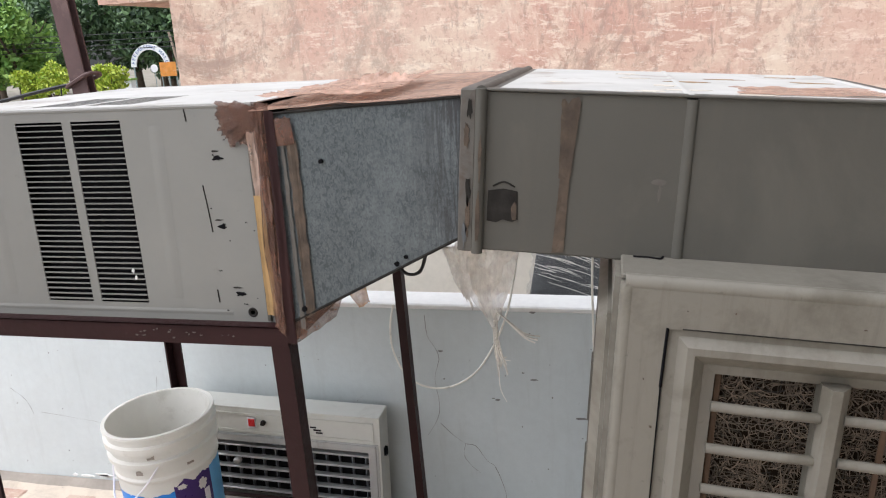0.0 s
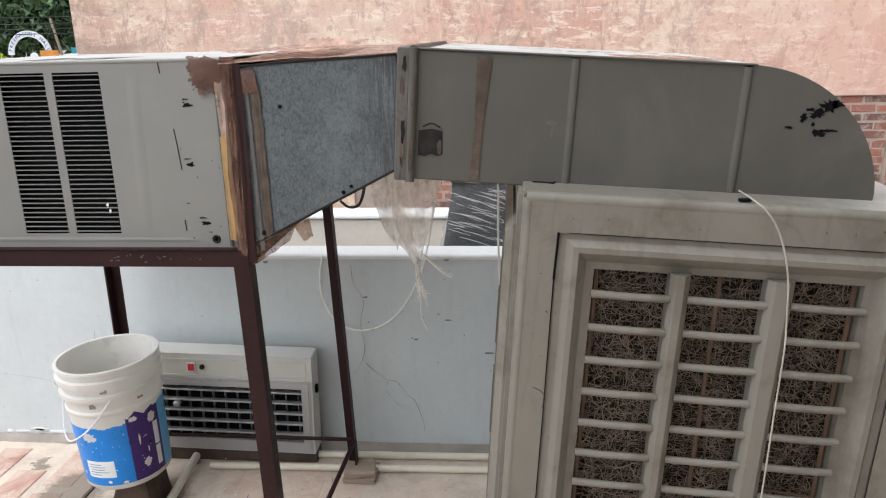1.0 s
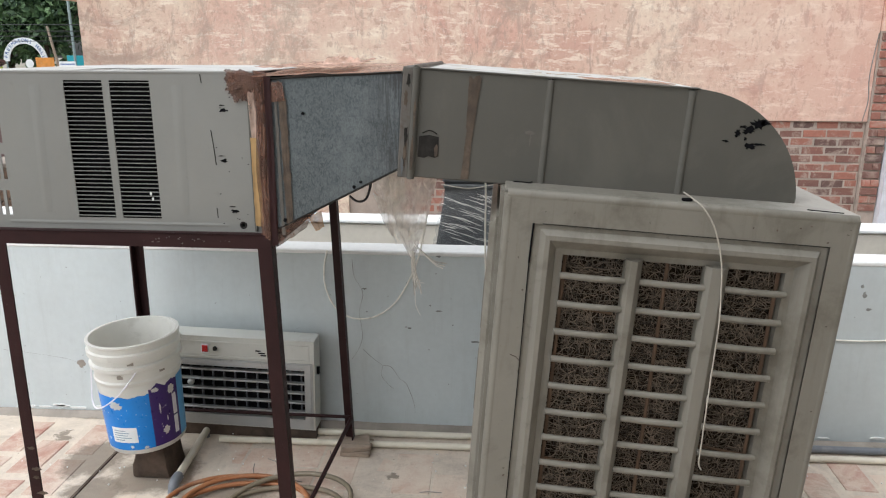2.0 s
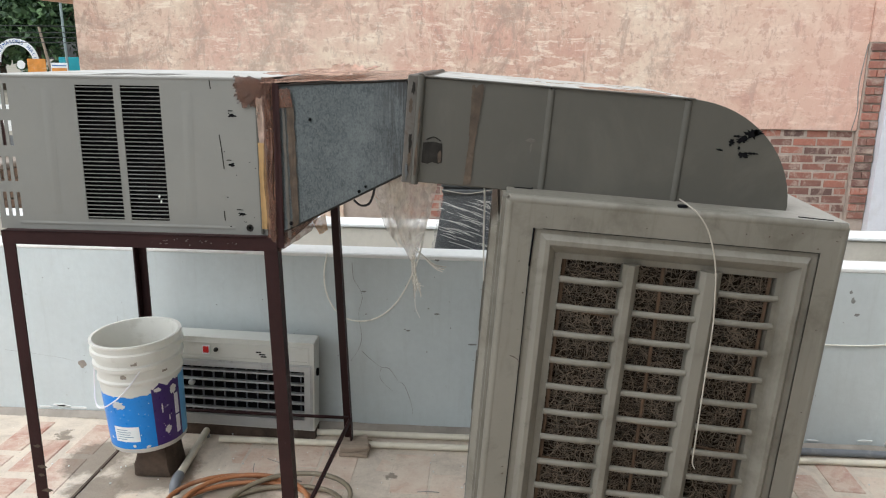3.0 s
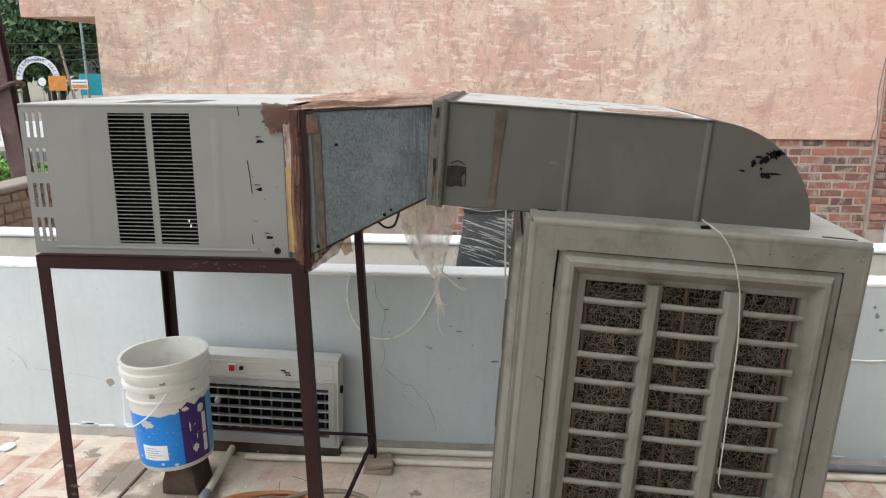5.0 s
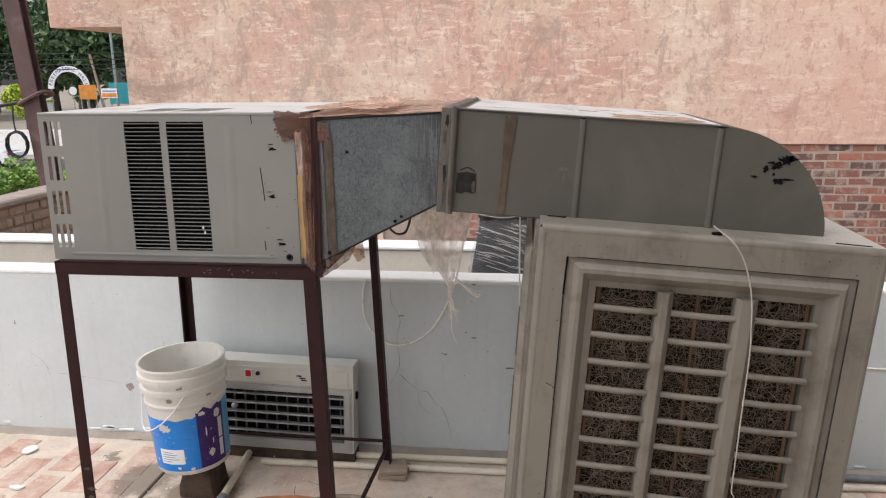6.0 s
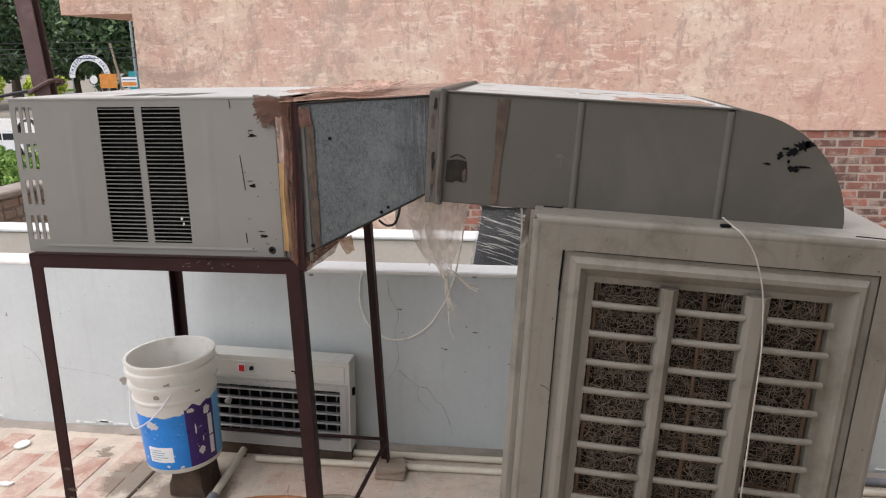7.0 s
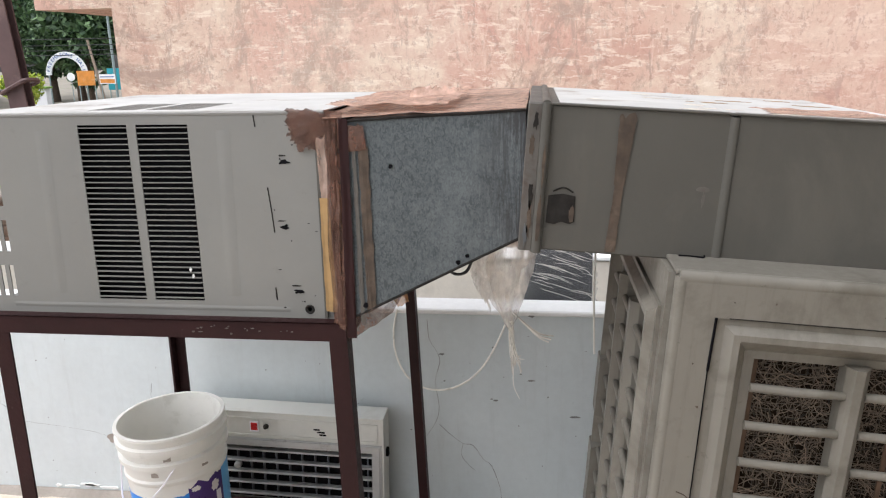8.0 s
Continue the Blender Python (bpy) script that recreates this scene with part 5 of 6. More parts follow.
# hoses in a loose coil
def coil(label, c, r, turns, rad, mm, seed, lift):
    rnd = random.Random(seed)
    pts, n = [], int(turns * 40)
    for k in range(n + 1):
        a = k * math.tau / 40 + seed
        q = r * (1 + 0.09 * math.sin(1.7 * a + seed) + 0.05 * math.sin(0.6 * a)) + 0.012 * k / 40
        pts.append((c[0] + q * math.cos(a), c[1] + 0.8 * q * math.sin(a), rad + lift * (0.5 + 0.5 * math.sin(a * 0.8 + seed)) * min(1, k / 20)))
    return solid("hose", sweep(pts, rad, 10), mm, label, "hose", group="hoses coiled on the floor", smooth=60, base=(c[0], c[1], 0))


coil("orange-brown rubber hose coiled on the floor", (-0.66, 1.2, 0), 0.2, 2.6, 0.0075, M_HOSE, 1, 0.02)
coil("olive-grey rubber hose coiled over the orange one", (-0.545, 1.22, 0), 0.17, 1.9, 0.008, M_HOSE2, 4, 0.04)

blk = box(-0.445, -0.345, 1.555, 1.655, 0.0, 0.018, 0.003)
wood = thing("wood_block", "small weathered wooden offcuts under the stand's leg", "wood block", (-0.39, 1.6, 0))
part("offcut", blk, M_WOOD, wood)
up = box(-0.05, 0.05, -0.042, 0.042, 0.0185, 0.036, 0.003)
bmesh.ops.transform(up, matrix=pose(-0.4, 1.6, 0, 0, 0, 14), verts=up.verts[:])
part("offcut", up, M_WOOD, wood)

# ---- wires, torn film and the wrapped duct behind ----
cab1 = [(-0.515, 1.772, 0.662), (-0.527, 1.768, 0.6), (-0.522, 1.762, 0.53), (-0.49, 1.76, 0.46), (-0.43, 1.758, 0.423), (-0.35, 1.757, 0.432), (-0.275, 1.757, 0.49), (-0.215, 1.758, 0.6), (-0.18, 1.75, 0.72), (-0.15, 1.7, 0.9), (-0.142, 1.58, 1.06)]
solid("cable", sweep(curve_pts(cab1, 70), 0.0029, 7), M_WIRE, "thin cream cable hanging in a loop before the wall", "cable", smooth=60, base=(-0.43, 1.758, 0.423))
cab2 = [(0.468, 0.93, 1.036), (0.47, 0.86, 1.036), (0.49, 0.838, 1.018), (0.515, 0.838, 0.975), (0.534, 0.84, 0.905), (0.54, 0.842, 0.83), (0.541, 0.84, 0.77), (0.535, 0.838, 0.65), (0.53, 0.838, 0.52), (0.528, 0.84, 0.45), (0.535, 0.842, 0.43)]
c2 = solid("cable", sweep(curve_pts(cab2, 70), 0.0017, 7), M_WIRE2, "cream cable hanging down over the cooler door", "cable", smooth=60, base=(0.47, 0.9, 1.03))
part("cable_end", box(0.452, 0.474, 0.872, 0.882, 1.028, 1.034, 0.002), M_BLACK, c2, "black taped cable end")
c3 = [(0.02, 1.57, 1.05), (0.02, 1.62, 1.02), (0.03, 1.64, 0.9), (0.03, 1.64, 0.76), (0.035, 1.63, 0.6)]
solid("cable", sweep(curve_pts(c3, 24), 0.003, 7), M_WIRE, "short cream cable beside the cooler", "cable", smooth=60, base=(0.02, 1.62, 1.02))

torn = thing("torn_polythene", "torn clear polythene sheet hanging under the duct in strands", "plastic sheet", (-0.2, 1.45, 1.05))
KNOT = Vector((-0.178, 1.44, 0.74))


def hanging(x0, x1, zt, seed, draw, drop=0.0):
    """Thin film that hangs from a straight edge and is drawn together at the knot."""
    bm = bmesh.new()
    rows = []
    for j in range(37):
        v = j / 36
        row = []
        for i in range(29):
            u = i / 28
            wide = (1 - v ** draw) + 0.05
            x = (x0 + (x1 - x0) * u) * wide + KNOT.x * (1 - wide)
            q = Vector((x * 16 + seed, v * 3.0, seed * 1.7))
            fold = noise.noise(q) + 0.5 * noise.noise(q * 2.7)
            row.append(bm.verts.new((x + 0.006 * noise.noise(q * 3.1), KNOT.y + 0.035 * fold, zt + (KNOT.z + drop * (u - 0.5) - zt) * v)))
        rows.append(row)
    for j in range(36):
        for i in range(28):
            bm.faces.new((rows[j][i], rows[j][i + 1], rows[j + 1][i + 1], rows[j + 1][i]))
    return bm


part("film", hanging(-0.30, -0.105, 1.045, 3, 1.7), M_CLEAR, torn, "thin clear film drawn to a knot", 60)
part("film", hanging(-0.245, -0.12, 1.05, 8, 2.4), M_CLEAR, torn, "", 60)
part("film", hanging(-0.29, -0.2, 1.03, 13, 1.2, 0.03), M_CLEAR, torn, "", 60)
part("film_flap", sheet((-0.29, 1.43, 0.93), (-0.25, 1.44, 0.9), (-0.225, 1.44, 0.78), (-0.262, 1.43, 0.845), 10, 16, 0.01, 76, 0.3, 20), M_CLEAR, torn, "loose torn corner of film", 60)
rb = random.Random(22)
for k in range(14):
    e = rb.uniform(-0.009, 0.011)
    zb = rb.uniform(0.615, 0.67)
    pts = [KNOT + Vector((e * 0.4, 0, 0.015)), KNOT + Vector((e * 0.5, 0, -0.03)), KNOT + Vector((0.006 + e, 0, -0.075)), (KNOT.x + 0.012 + 1.6 * e + rb.uniform(-0.004, 0.006), KNOT.y, zb)]
    part("strand", sweep(curve_pts(pts, 14), lambda t: 0.0021 * (1 - 0.5 * t), 5), M_RIBBON if k % 2 else M_STRAND, torn, "frayed white plastic strand")
part("strand", sweep(curve_pts([KNOT, KNOT + Vector((0.006, 0, -0.09)), KNOT + Vector((0.008, 0, -0.15)), KNOT + Vector((0.022, 0, -0.185))], 18), lambda t: 0.0019 * (1 - 0.6 * t), 5), M_STRAND, torn, "long frayed plastic strand")
for k in range(5):
    e = rb.uniform(-0.006, 0.006)
    pts = [KNOT + Vector((0.006, 0, 0.035)), KNOT + Vector((0.035, 0, 0.008 + e * 0.4)), KNOT + Vector((0.068, -0.005, -0.018 + e)), KNOT + Vector((0.096 + e, -0.005, -0.026 + 1.5 * e))]
    part("strand", sweep(curve_pts(pts, 14), 0.0019, 5), M_RIBBON if k % 2 else M_STRAND, torn, "frayed white plastic strand")
part("ribbon", sheet(KNOT + Vector((-0.004, 0, 0.03)), KNOT + Vector((0.006, 0, 0.03)), KNOT + Vector((0.014, 0, -0.1)), KNOT + Vector((0.003, 0, -0.1)), 5, 22, 0.005, 90, 0.2, 24), M_RIBBON, torn, "bundled white plastic ribbon", 50)

wd = thing("wrapped_duct", "dark grey insulated duct wrapped in clear plastic behind the parapet", "duct", (-0.05, 2.05, -0.5))
wb = bmesh.new()
secs = [(-0.185, 0.075, 1.97, 2.3, -0.5), (-0.16, 0.052, 1.985, 2.25, 0.62), (-0.128, 0.05, 2.0, 2.2, 0.82), (-0.125, 0.05, 2.0, 2.2, 0.95)]
rings = [[wb.verts.new(p) for p in ((a, c, z), (b, c, z), (b, d, z), (a, d, z))] for a, b, c, d, z in secs]
for p, q in zip(rings, rings[1:]):
    for k in range(4):
        wb.faces.new((p[k], p[(k + 1) % 4], q[(k + 1) % 4], q[k]))
wb.faces.new(rings[0][::-1])
wb.faces.new(rings[-1])
part("insulation", wb, M_WRAP, wd)
for k in range(4):
    part("collar", box(-0.132 - 0.003 * (k % 2), 0.055 + 0.003 * (k % 2), 1.988, 2.21, 0.845 + 0.022 * k, 0.862 + 0.022 * k, 0.005), M_WRAP, wd, "dark ribbed collar")
part("plastic_wrap", sheet((-0.172, 1.972, 0.6), (0.066, 1.972, 0.6), (0.06, 1.99, 0.84), (-0.136, 1.99, 0.84), 30, 30, 0.008, 81, 0.08, 16), film("wrap_film", (0.45, 0.46, 0.47), 0.12, 0.12), wd, "shiny clear plastic wrap", 40)
for k in range(46):
    x, z = rb.uniform(-0.145, 0.02), rb.uniform(0.66, 0.835)
    ln = rb.uniform(0.02, 0.13)
    pts = [(x, 1.972, z), (x + ln * 0.5, 1.968, z - ln * 0.12 + rb.uniform(-0.006, 0.006)), (min(0.05, x + ln), 1.972, z - ln * 0.32)]
    part("plastic_fold", sweep(curve_pts(pts, 10), lambda t: 0.0003 + 0.0006 * math.sin(math.pi * t), 4), M_STRAND, wd)
part("strap", sweep(curve_pts([(-0.138, 1.978, 0.862), (-0.04, 1.97, 0.85), (0.06, 1.978, 0.866)], 10), 0.002, 6), M_WIRE2, wd, "pale plastic strap")

# ---- wear on the parapet ----
def crack(pts, r, y, parent, mm=M_CRACK):
    part("crack", sweep(curve_pts([(x, y, z) for x, z in pts], 24), lambda t: r * 0.55 * (0.4 + 0.6 * math.sin(9 * t + 1) ** 2), 5), mm, parent, "fine dark crack")


WF = WALL_Y - 0.0003
crack([(-0.43, 0.63), (-0.425, 0.57), (-0.405, 0.535), (-0.395, 0.5), (-0.41, 0.44), (-0.4, 0.36), (-0.41, 0.31), (-0.44, 0.26)], 0.0016, WF, parapet)
crack([(-0.4, 0.3), (-0.37, 0.27), (-0.33, 0.24), (-0.3, 0.235), (-0.27, 0.19), (-0.245, 0.17), (-0.22, 0.1), (-0.215, 0.06)], 0.0018, WF, parapet)
crack([(-0.33, 0.24), (-0.335, 0.2), (-0.31, 0.165), (-0.29, 0.15)], 0.0013, WF, parapet)
crack([(-1.75, 0.25), (-1.6, 0.235), (-1.5, 0.22), (-1.46, 0.2), (-1.44, 0.17)], 0.0008, WF, parapet)
crack([(-1.85, 0.33), (-1.8, 0.29), (-1.78, 0.24)], 0.0012, WF, parapet)
crack([(-1.3, 0.4), (-1.31, 0.3), (-1.28, 0.2)], 0.001, WF, parapet)
part("paint_chip", blotch(-1.455, 0.205, 0.018, 0.02, 3, WF - 0.0008, WF + 0.001, 12, 0.4), M_CEMENT, parapet, "chip of bare cement")
for x, z, w, h, k in ((-0.39, 0.525, 0.012, 0.004, 1), (-0.232, 0.384, 0.01, 0.004, 2), (-0.245, 0.388, 0.006, 0.003, 3), (-0.13, 0.45, 0.014, 0.003, 4), (-0.16, 0.47, 0.005, 0.003, 5), (0.0, 0.34, 0.018, 0.004, 6),
                      (-0.24, 0.55, 0.004, 0.004, 7), (-0.08, 0.4, 0.003, 0.003, 8), (-1.9, 0.45, 0.004, 0.012, 9), (1.28, 0.55, 0.01, 0.012, 10), (1.3, 0.5, 0.012, 0.006, 11), (1.27, 0.58, 0.006, 0.008, 12), (-0.13, 0.648, 0.013, 0.005, 13), (-0.7, 0.64, 0.01, 0.006, 14)):
    part("paint_chip", blotch(x, z, w, h, 400 + k, WF - 0.0008, WF + 0.001, 9, 0.5), M_CRACK, parapet, "small dark chip in the paint")
rb = random.Random(31)
for k in range(70):
    x, z = rb.uniform(-2.2, 1.6), rb.uniform(0.05, 0.62)
    part("speck", blotch(x, z, rb.uniform(0.001, 0.004), rb.uniform(0.001, 0.003), 500 + k, WF - 0.0006, WF + 0.001, 7, 0.5), M_CRACK, parapet)
for k in range(16):
    x = rb.uniform(-2.1, -1.1) if k < 11 else rb.uniform(0.9, 1.6)
    part("peeling_edge", blotch(x, 0.03 + rb.uniform(-0.006, 0.006), rb.uniform(0.01, 0.04), rb.uniform(0.003, 0.008), 600 + k, WF - 0.004, WF + 0.001, 11, 0.5), M_FLAKE, parapet, "white flake of peeling paint")
wire_r = curve_pts([(1.1, WF - 0.003, 0.392), (1.3, WF - 0.004, 0.39), (1.5, WF - 0.003, 0.398), (2.2, WF - 0.003, 0.4)], 20)
solid("cable", sweep(wire_r, 0.003, 6), M_WIRE, "cream cable clipped along the parapet", "cable", smooth=60, base=(1.1, WALL_Y, 0.39))

# litter on the floor


def flat_blotch(x, y, rx, ry, seed, z0, z1, n=40, rough=0.3):
    """A patch on the floor with a wavering outline."""
    bm = bmesh.new()
    rings = []
    for z in (z0, z1):
        row = []
        for k in range(n):
            a = k * math.tau / n
            q = Vector((math.cos(a) * 1.6 + seed, math.sin(a) * 1.6, seed * 0.37))
            f = 1 + rough * (noise.noise(q) + 0.5 * noise.noise(q * 2.7) + 0.25 * noise.noise(q * 6))
            row.append(bm.verts.new((x + rx * f * math.cos(a), y + ry * f * math.sin(a), z)))
        rings.append(row)
    for k in range(n):
        bm.faces.new((rings[0][k], rings[0][(k + 1) % n], rings[1][(k + 1) % n], rings[1][k]))
    bm.faces.new(rings[1])
    return bm


solid("plaster_chip", flat_blotch(-1.79, 1.62, 0.026, 0.03, 2, 0.002, 0.008, 30, 0.15), M_FLAKE, "white oval flake of plaster on the floor", "chip", base=(-1.79, 1.62, 0))
solid("plaster_chip", flat_blotch(-1.66, 1.37, 0.026, 0.012, 5, 0.002, 0.008), M_FLAKE, "pale flake of plaster on the floor", "chip", base=(-1.66, 1.37, 0))
groove = part("groove", box(-1.216, -1.207, -1.0, 1.6, -0.003, 0.0022), M_STONE, floor, "dark open joint in the floor")
rb = random.Random(44)
for k in range(22):
    x, y = rb.uniform(-0.95, 0.0), rb.uniform(1.0, 1.6)
    a = rb.uniform(0, 3.14)
    pts = [(x, y, 0.0018), (x + 0.03 * math.cos(a) + rb.uniform(-0.008, 0.008), y + 0.03 * math.sin(a), 0.0018), (x + 0.07 * math.cos(a), y + 0.07 * math.sin(a) + rb.uniform(-0.01, 0.01), 0.0018)]
    part("crack", sweep(curve_pts(pts, 10), 0.0012, 4), M_CRACK, floor)
grit = bmesh.new()
for k in range(260):
    x, y = rb.uniform(-2.2, 1.5), rb.uniform(0.7, 1.74)
    r = rb.uniform(0.001, 0.0035)
    bmesh.ops.create_icosphere(grit, subdivisions=1, radius=r, matrix=Matrix.Translation((x, y, 0.002 + r * 0.4)))
solid("grit", grit, M_FLAKE, "pale grit and paint crumbs scattered on the floor", "grit", "stuff")

# ---- the street beyond ----
pole = thing("utility_pole", "leaning brown steel utility pole with wires tied round it", "pole", (-5.0, 6.5, -4.1))
pb = bmesh.new()
lean = -0.085
sec = [(-0.09, -0.06), (0.09, -0.06), (0.09, -0.045), (0.02, -0.045), (0.02, 0.045), (0.09, 0.045), (0.09, 0.06), (-0.09, 0.06), (-0.09, 0.045), (-0.02, 0.045), (-0.02, -0.045), (-0.09, -0.045)]
lo = [pb.verts.new((-5.0 + lean * (-5.1) + x, 6.5 + y, -4.1)) for x, y in sec]
hi = [pb.verts.new((-5.0 + lean * 4.0 + x, 6.5 + y, 5.0)) for x, y in sec]
for k in range(12):
    pb.faces.new((lo[k], lo[(k + 1) % 12], hi[(k + 1) % 12], hi[k]))
pb.faces.new(hi)
part("post", pb, M_POLE, pole)
part("tie_wire", sweep(curve_pts([(-5.13, 6.42, 1.1), (-5.0, 6.41, 1.16), (-4.86, 6.42, 1.22), (-4.86, 6.58, 1.2), (-5.12, 6.58, 1.12)], 20, True), 0.022, 6, closed=True), M_POLE, pole, "dark cable tied round the pole")
solid("overhead_wire", sweep(curve_pts([(-9, 6.2, 0.85), (-6.8, 6.38, 0.88), (-5.12, 6.43, 1.12)], 20), 0.018, 6), M_CABLE, "black cable slung from the pole", "cable", base=(-5.12, 6.43, 1.12))
cc = []
rb = random.Random(9)
for k in range(161):
    a = k * math.tau / 32
    cc.append((-5.19 + (0.115 + rb.uniform(-0.006, 0.006)) * math.cos(a), 6.4 + 0.02 * math.sin(a * 0.37), 0.7 + (0.125 + 0.008 * math.sin(a * 0.7)) * math.sin(a)))
coilt = solid("cable_coil", sweep(cc, 0.009, 6), M_CABLE, "black coil of spare cable hanging from the pole wire", "cable", base=(-5.19, 6.4, 0.83))
part("hanger", sweep(curve_pts([(-5.19, 6.4, 0.82), (-5.2, 6.4, 0.95), (-5.2, 6.42, 1.1)], 10), 0.008, 6), M_CABLE, coilt)


def leaves(name, c, r, n, size, material, parent, seed, lobes=14):
    """A crown of many small leaf blades gathered in uneven clumps."""
    rs = np.random.RandomState(seed)
    centres = []
    for k in range(lobes):
        d = rs.normal(size=3)
        d /= np.linalg.norm(d)
        centres.append((np.array(c) + d * np.array(r) * rs.uniform(0.35, 0.8), rs.uniform(0.28, 0.5)))
    vs, fs = [], []
    for k in range(n):
        ctr, q = centres[rs.randint(lobes)]
        d = rs.normal(size=3)
        d /= np.linalg.norm(d)
        p = ctr + d * np.array(r) * q * rs.uniform(0.55, 1.0) ** 0.5
        a, b = rs.normal(size=3), rs.normal(size=3)
        a /= np.linalg.norm(a)
        b -= a * a.dot(b)
        b /= np.linalg.norm(b)
        s = size * rs.uniform(0.6, 1.4)
        i = len(vs)
        vs += [tuple(p - a * s), tuple(p + b * s * 0.45), tuple(p + a * s), tuple(p - b * s * 0.45)]
        fs.append((i, i + 1, i + 2, i + 3))
    me = bpy.data.meshes.new(name)
    org = FRAMES[parent.name].inverted().translation
    me.from_pydata([(x - org.x, y - org.y, z - org.z) for x, y, z in vs], [], fs)
    me.materials.append(material)
    ob = new(name, me)
    ob.parent = parent
    return ob


def tree(x, y, h, r, material, n, size, seed, label, ground=-4.1, cat="tree", group="trees along the street"):
    t = thing(cat.replace(" ", "_"), label, cat, (x, y, ground), group=group)
    rs = random.Random(seed)
    top = ground + h - r[2] * 0.6
    tr = sweep(curve_pts([(x, y, ground), (x + rs.uniform(-0.2, 0.2), y, ground + h * 0.25), (x + rs.uniform(-0.4, 0.4), y, top)], 12), lambda u: max(0.03, 0.035 * h) * (1 - 0.7 * u), 8)
    part("trunk", tr, M_BARK, t, "", 60)
    for k in range(5):
        a = rs.uniform(0, 6.28)
        z0 = ground + h * rs.uniform(0.3, 0.5)
        limb = sweep(curve_pts([(x, y, z0), (x + math.cos(a) * r[0] * 0.4, y + math.sin(a) * r[1] * 0.4, z0 + h * 0.15), (x + math.cos(a) * r[0] * 0.7, y + math.sin(a) * r[1] * 0.7, z0 + h * 0.3)], 8), lambda u: max(0.015, 0.014 * h) * (1 - 0.75 * u), 6)
        part("limb", limb, M_BARK, t, "", 60)
    leaves("crown", (x, y, ground + h - r[2]), r, n, size, material, t, seed)
    return t


rb = random.Random(77)
for k, (x, y, h) in enumerate(((-92, 100, 17), (-80, 96, 18), (-70, 104, 20), (-62, 98, 19), (-53, 106, 20), (-74, 88, 13), (-57, 92, 16), (-100, 92, 16), (-46, 100, 18), (-86, 112, 24), (-64, 116, 25), (-50, 118, 24), (-108, 108, 22))):
    tree(x, y, h, (7.5, 5.0, h * 0.42), M_LEAF, 5200, 0.5, 10 + k, "tall dark green shade tree beyond the street")
tree(-52.5, 60, 11.5, (5.2, 4, 4.6), M_LEAF2, 5200, 0.34, 41, "leafy bright green tree by the street")
tree(-62, 68, 13, (5.5, 4, 5.5), M_LEAF2, 4200, 0.36, 42, "leafy bright green tree by the street")
for k, (x, y, h) in enumerate(((-40.5, 56, 5.3), (-45.6, 56, 5.5), (-48.6, 57, 5.2))):
    tree(x, y, h, (1.7, 1.4, 1.7), M_LEAF3, 2600, 0.17, 60 + k, "clipped yellow-green street tree", cat="small tree", group="yellow-green street trees")
for k, (x, y, h) in enumerate(((-17.6, 22.5, 2.75), (-16.0, 23.5, 2.6), (-19.2, 23.2, 2.9), (-14.4, 22, 2.4))):
    tree(x, y, h, (1.25, 1.1, 0.85), M_LEAF2, 3000, 0.09, 80 + k, "fresh green garden shrub with a thin trunk", cat="shrub", group="green shrubs")

solid("boundary_wall", box(-70, -24, 49.6, 49.85, -4.1, -2.3, 0.03), M_CAP, "long whitewashed boundary wall beyond the street", "wall", base=(-45, 49.7, -4.1))

# white parked hatchback
car = thing("car", "white parked hatchback on the street", "car", (-34.3, 42.8, -4.1))
cy0, cy1 = 41.95, 43.65
CX0, CX1 = -36.5, -32.05
body = [(0.0, 0.35), (0.05, 0.75), (0.9, 0.98), (1.2, 1.02), (3.9, 1.02), (4.35, 0.9), (4.45, 0.6), (4.4, 0.3), (3.95, 0.28), (3.6, 0.5), (3.25, 0.28), (1.15, 0.28), (0.8, 0.5), (0.45, 0.28)]
bm = prism([(CX0 + x, -4.1 + z) for x, z in body], cy0, cy1)
part("body", bm, M_CARW, car, smooth=30)
cabin = [(0.95, 1.0), (1.75, 1.48), (3.3, 1.52), (4.1, 1.02)]
part("cabin", prism([(CX0 + x, -4.1 + z) for x, z in cabin], cy0 + 0.1, cy1 - 0.1), M_CARW, car)
for w in ([(1.2, 1.04), (1.82, 1.42), (2.45, 1.45), (2.45, 1.04)], [(2.53, 1.04), (2.53, 1.45), (3.25, 1.45), (3.75, 1.04)]):
    part("side_window", prism([(CX0 + x, -4.1 + z) for x, z in w], cy0 + 0.09, cy0 + 0.098), M_CARG, car, "dark side window")
for x in (0.8, 3.6):
    tyre = spin([(0.18, -0.1), (0.3, -0.1), (0.32, -0.06), (0.32, 0.06), (0.3, 0.1), (0.18, 0.1), (0.18, -0.1)], 24, Matrix.Translation((CX0 + x, cy0 + 0.1, -3.78)) @ Matrix.Rotation(radians(90), 4, "X"))
    wheel = part("wheel", tyre, M_TYRE, car, "black tyre")
    part("rim", spin([(0, 0.05), (0.06, 0.06), (0.18, 0.04), (0.18, -0.04), (0, -0.04)], 20, Matrix.Translation((CX0 + x, cy0 + 0.1, -3.78)) @ Matrix.Rotation(radians(90), 4, "X")), M_STEEL, wheel)
part("tail_lamp", box(CX1 - 0.1, CX1 - 0.01, cy0 - 0.01, cy0 + 0.25, -3.3, -3.12, 0.01), M_RED, car)
part("door_line", box(CX0 + 2.48, CX0 + 2.495, cy0 - 0.004, cy0 + 0.01, -3.78, -3.08), M_STICKER, car)

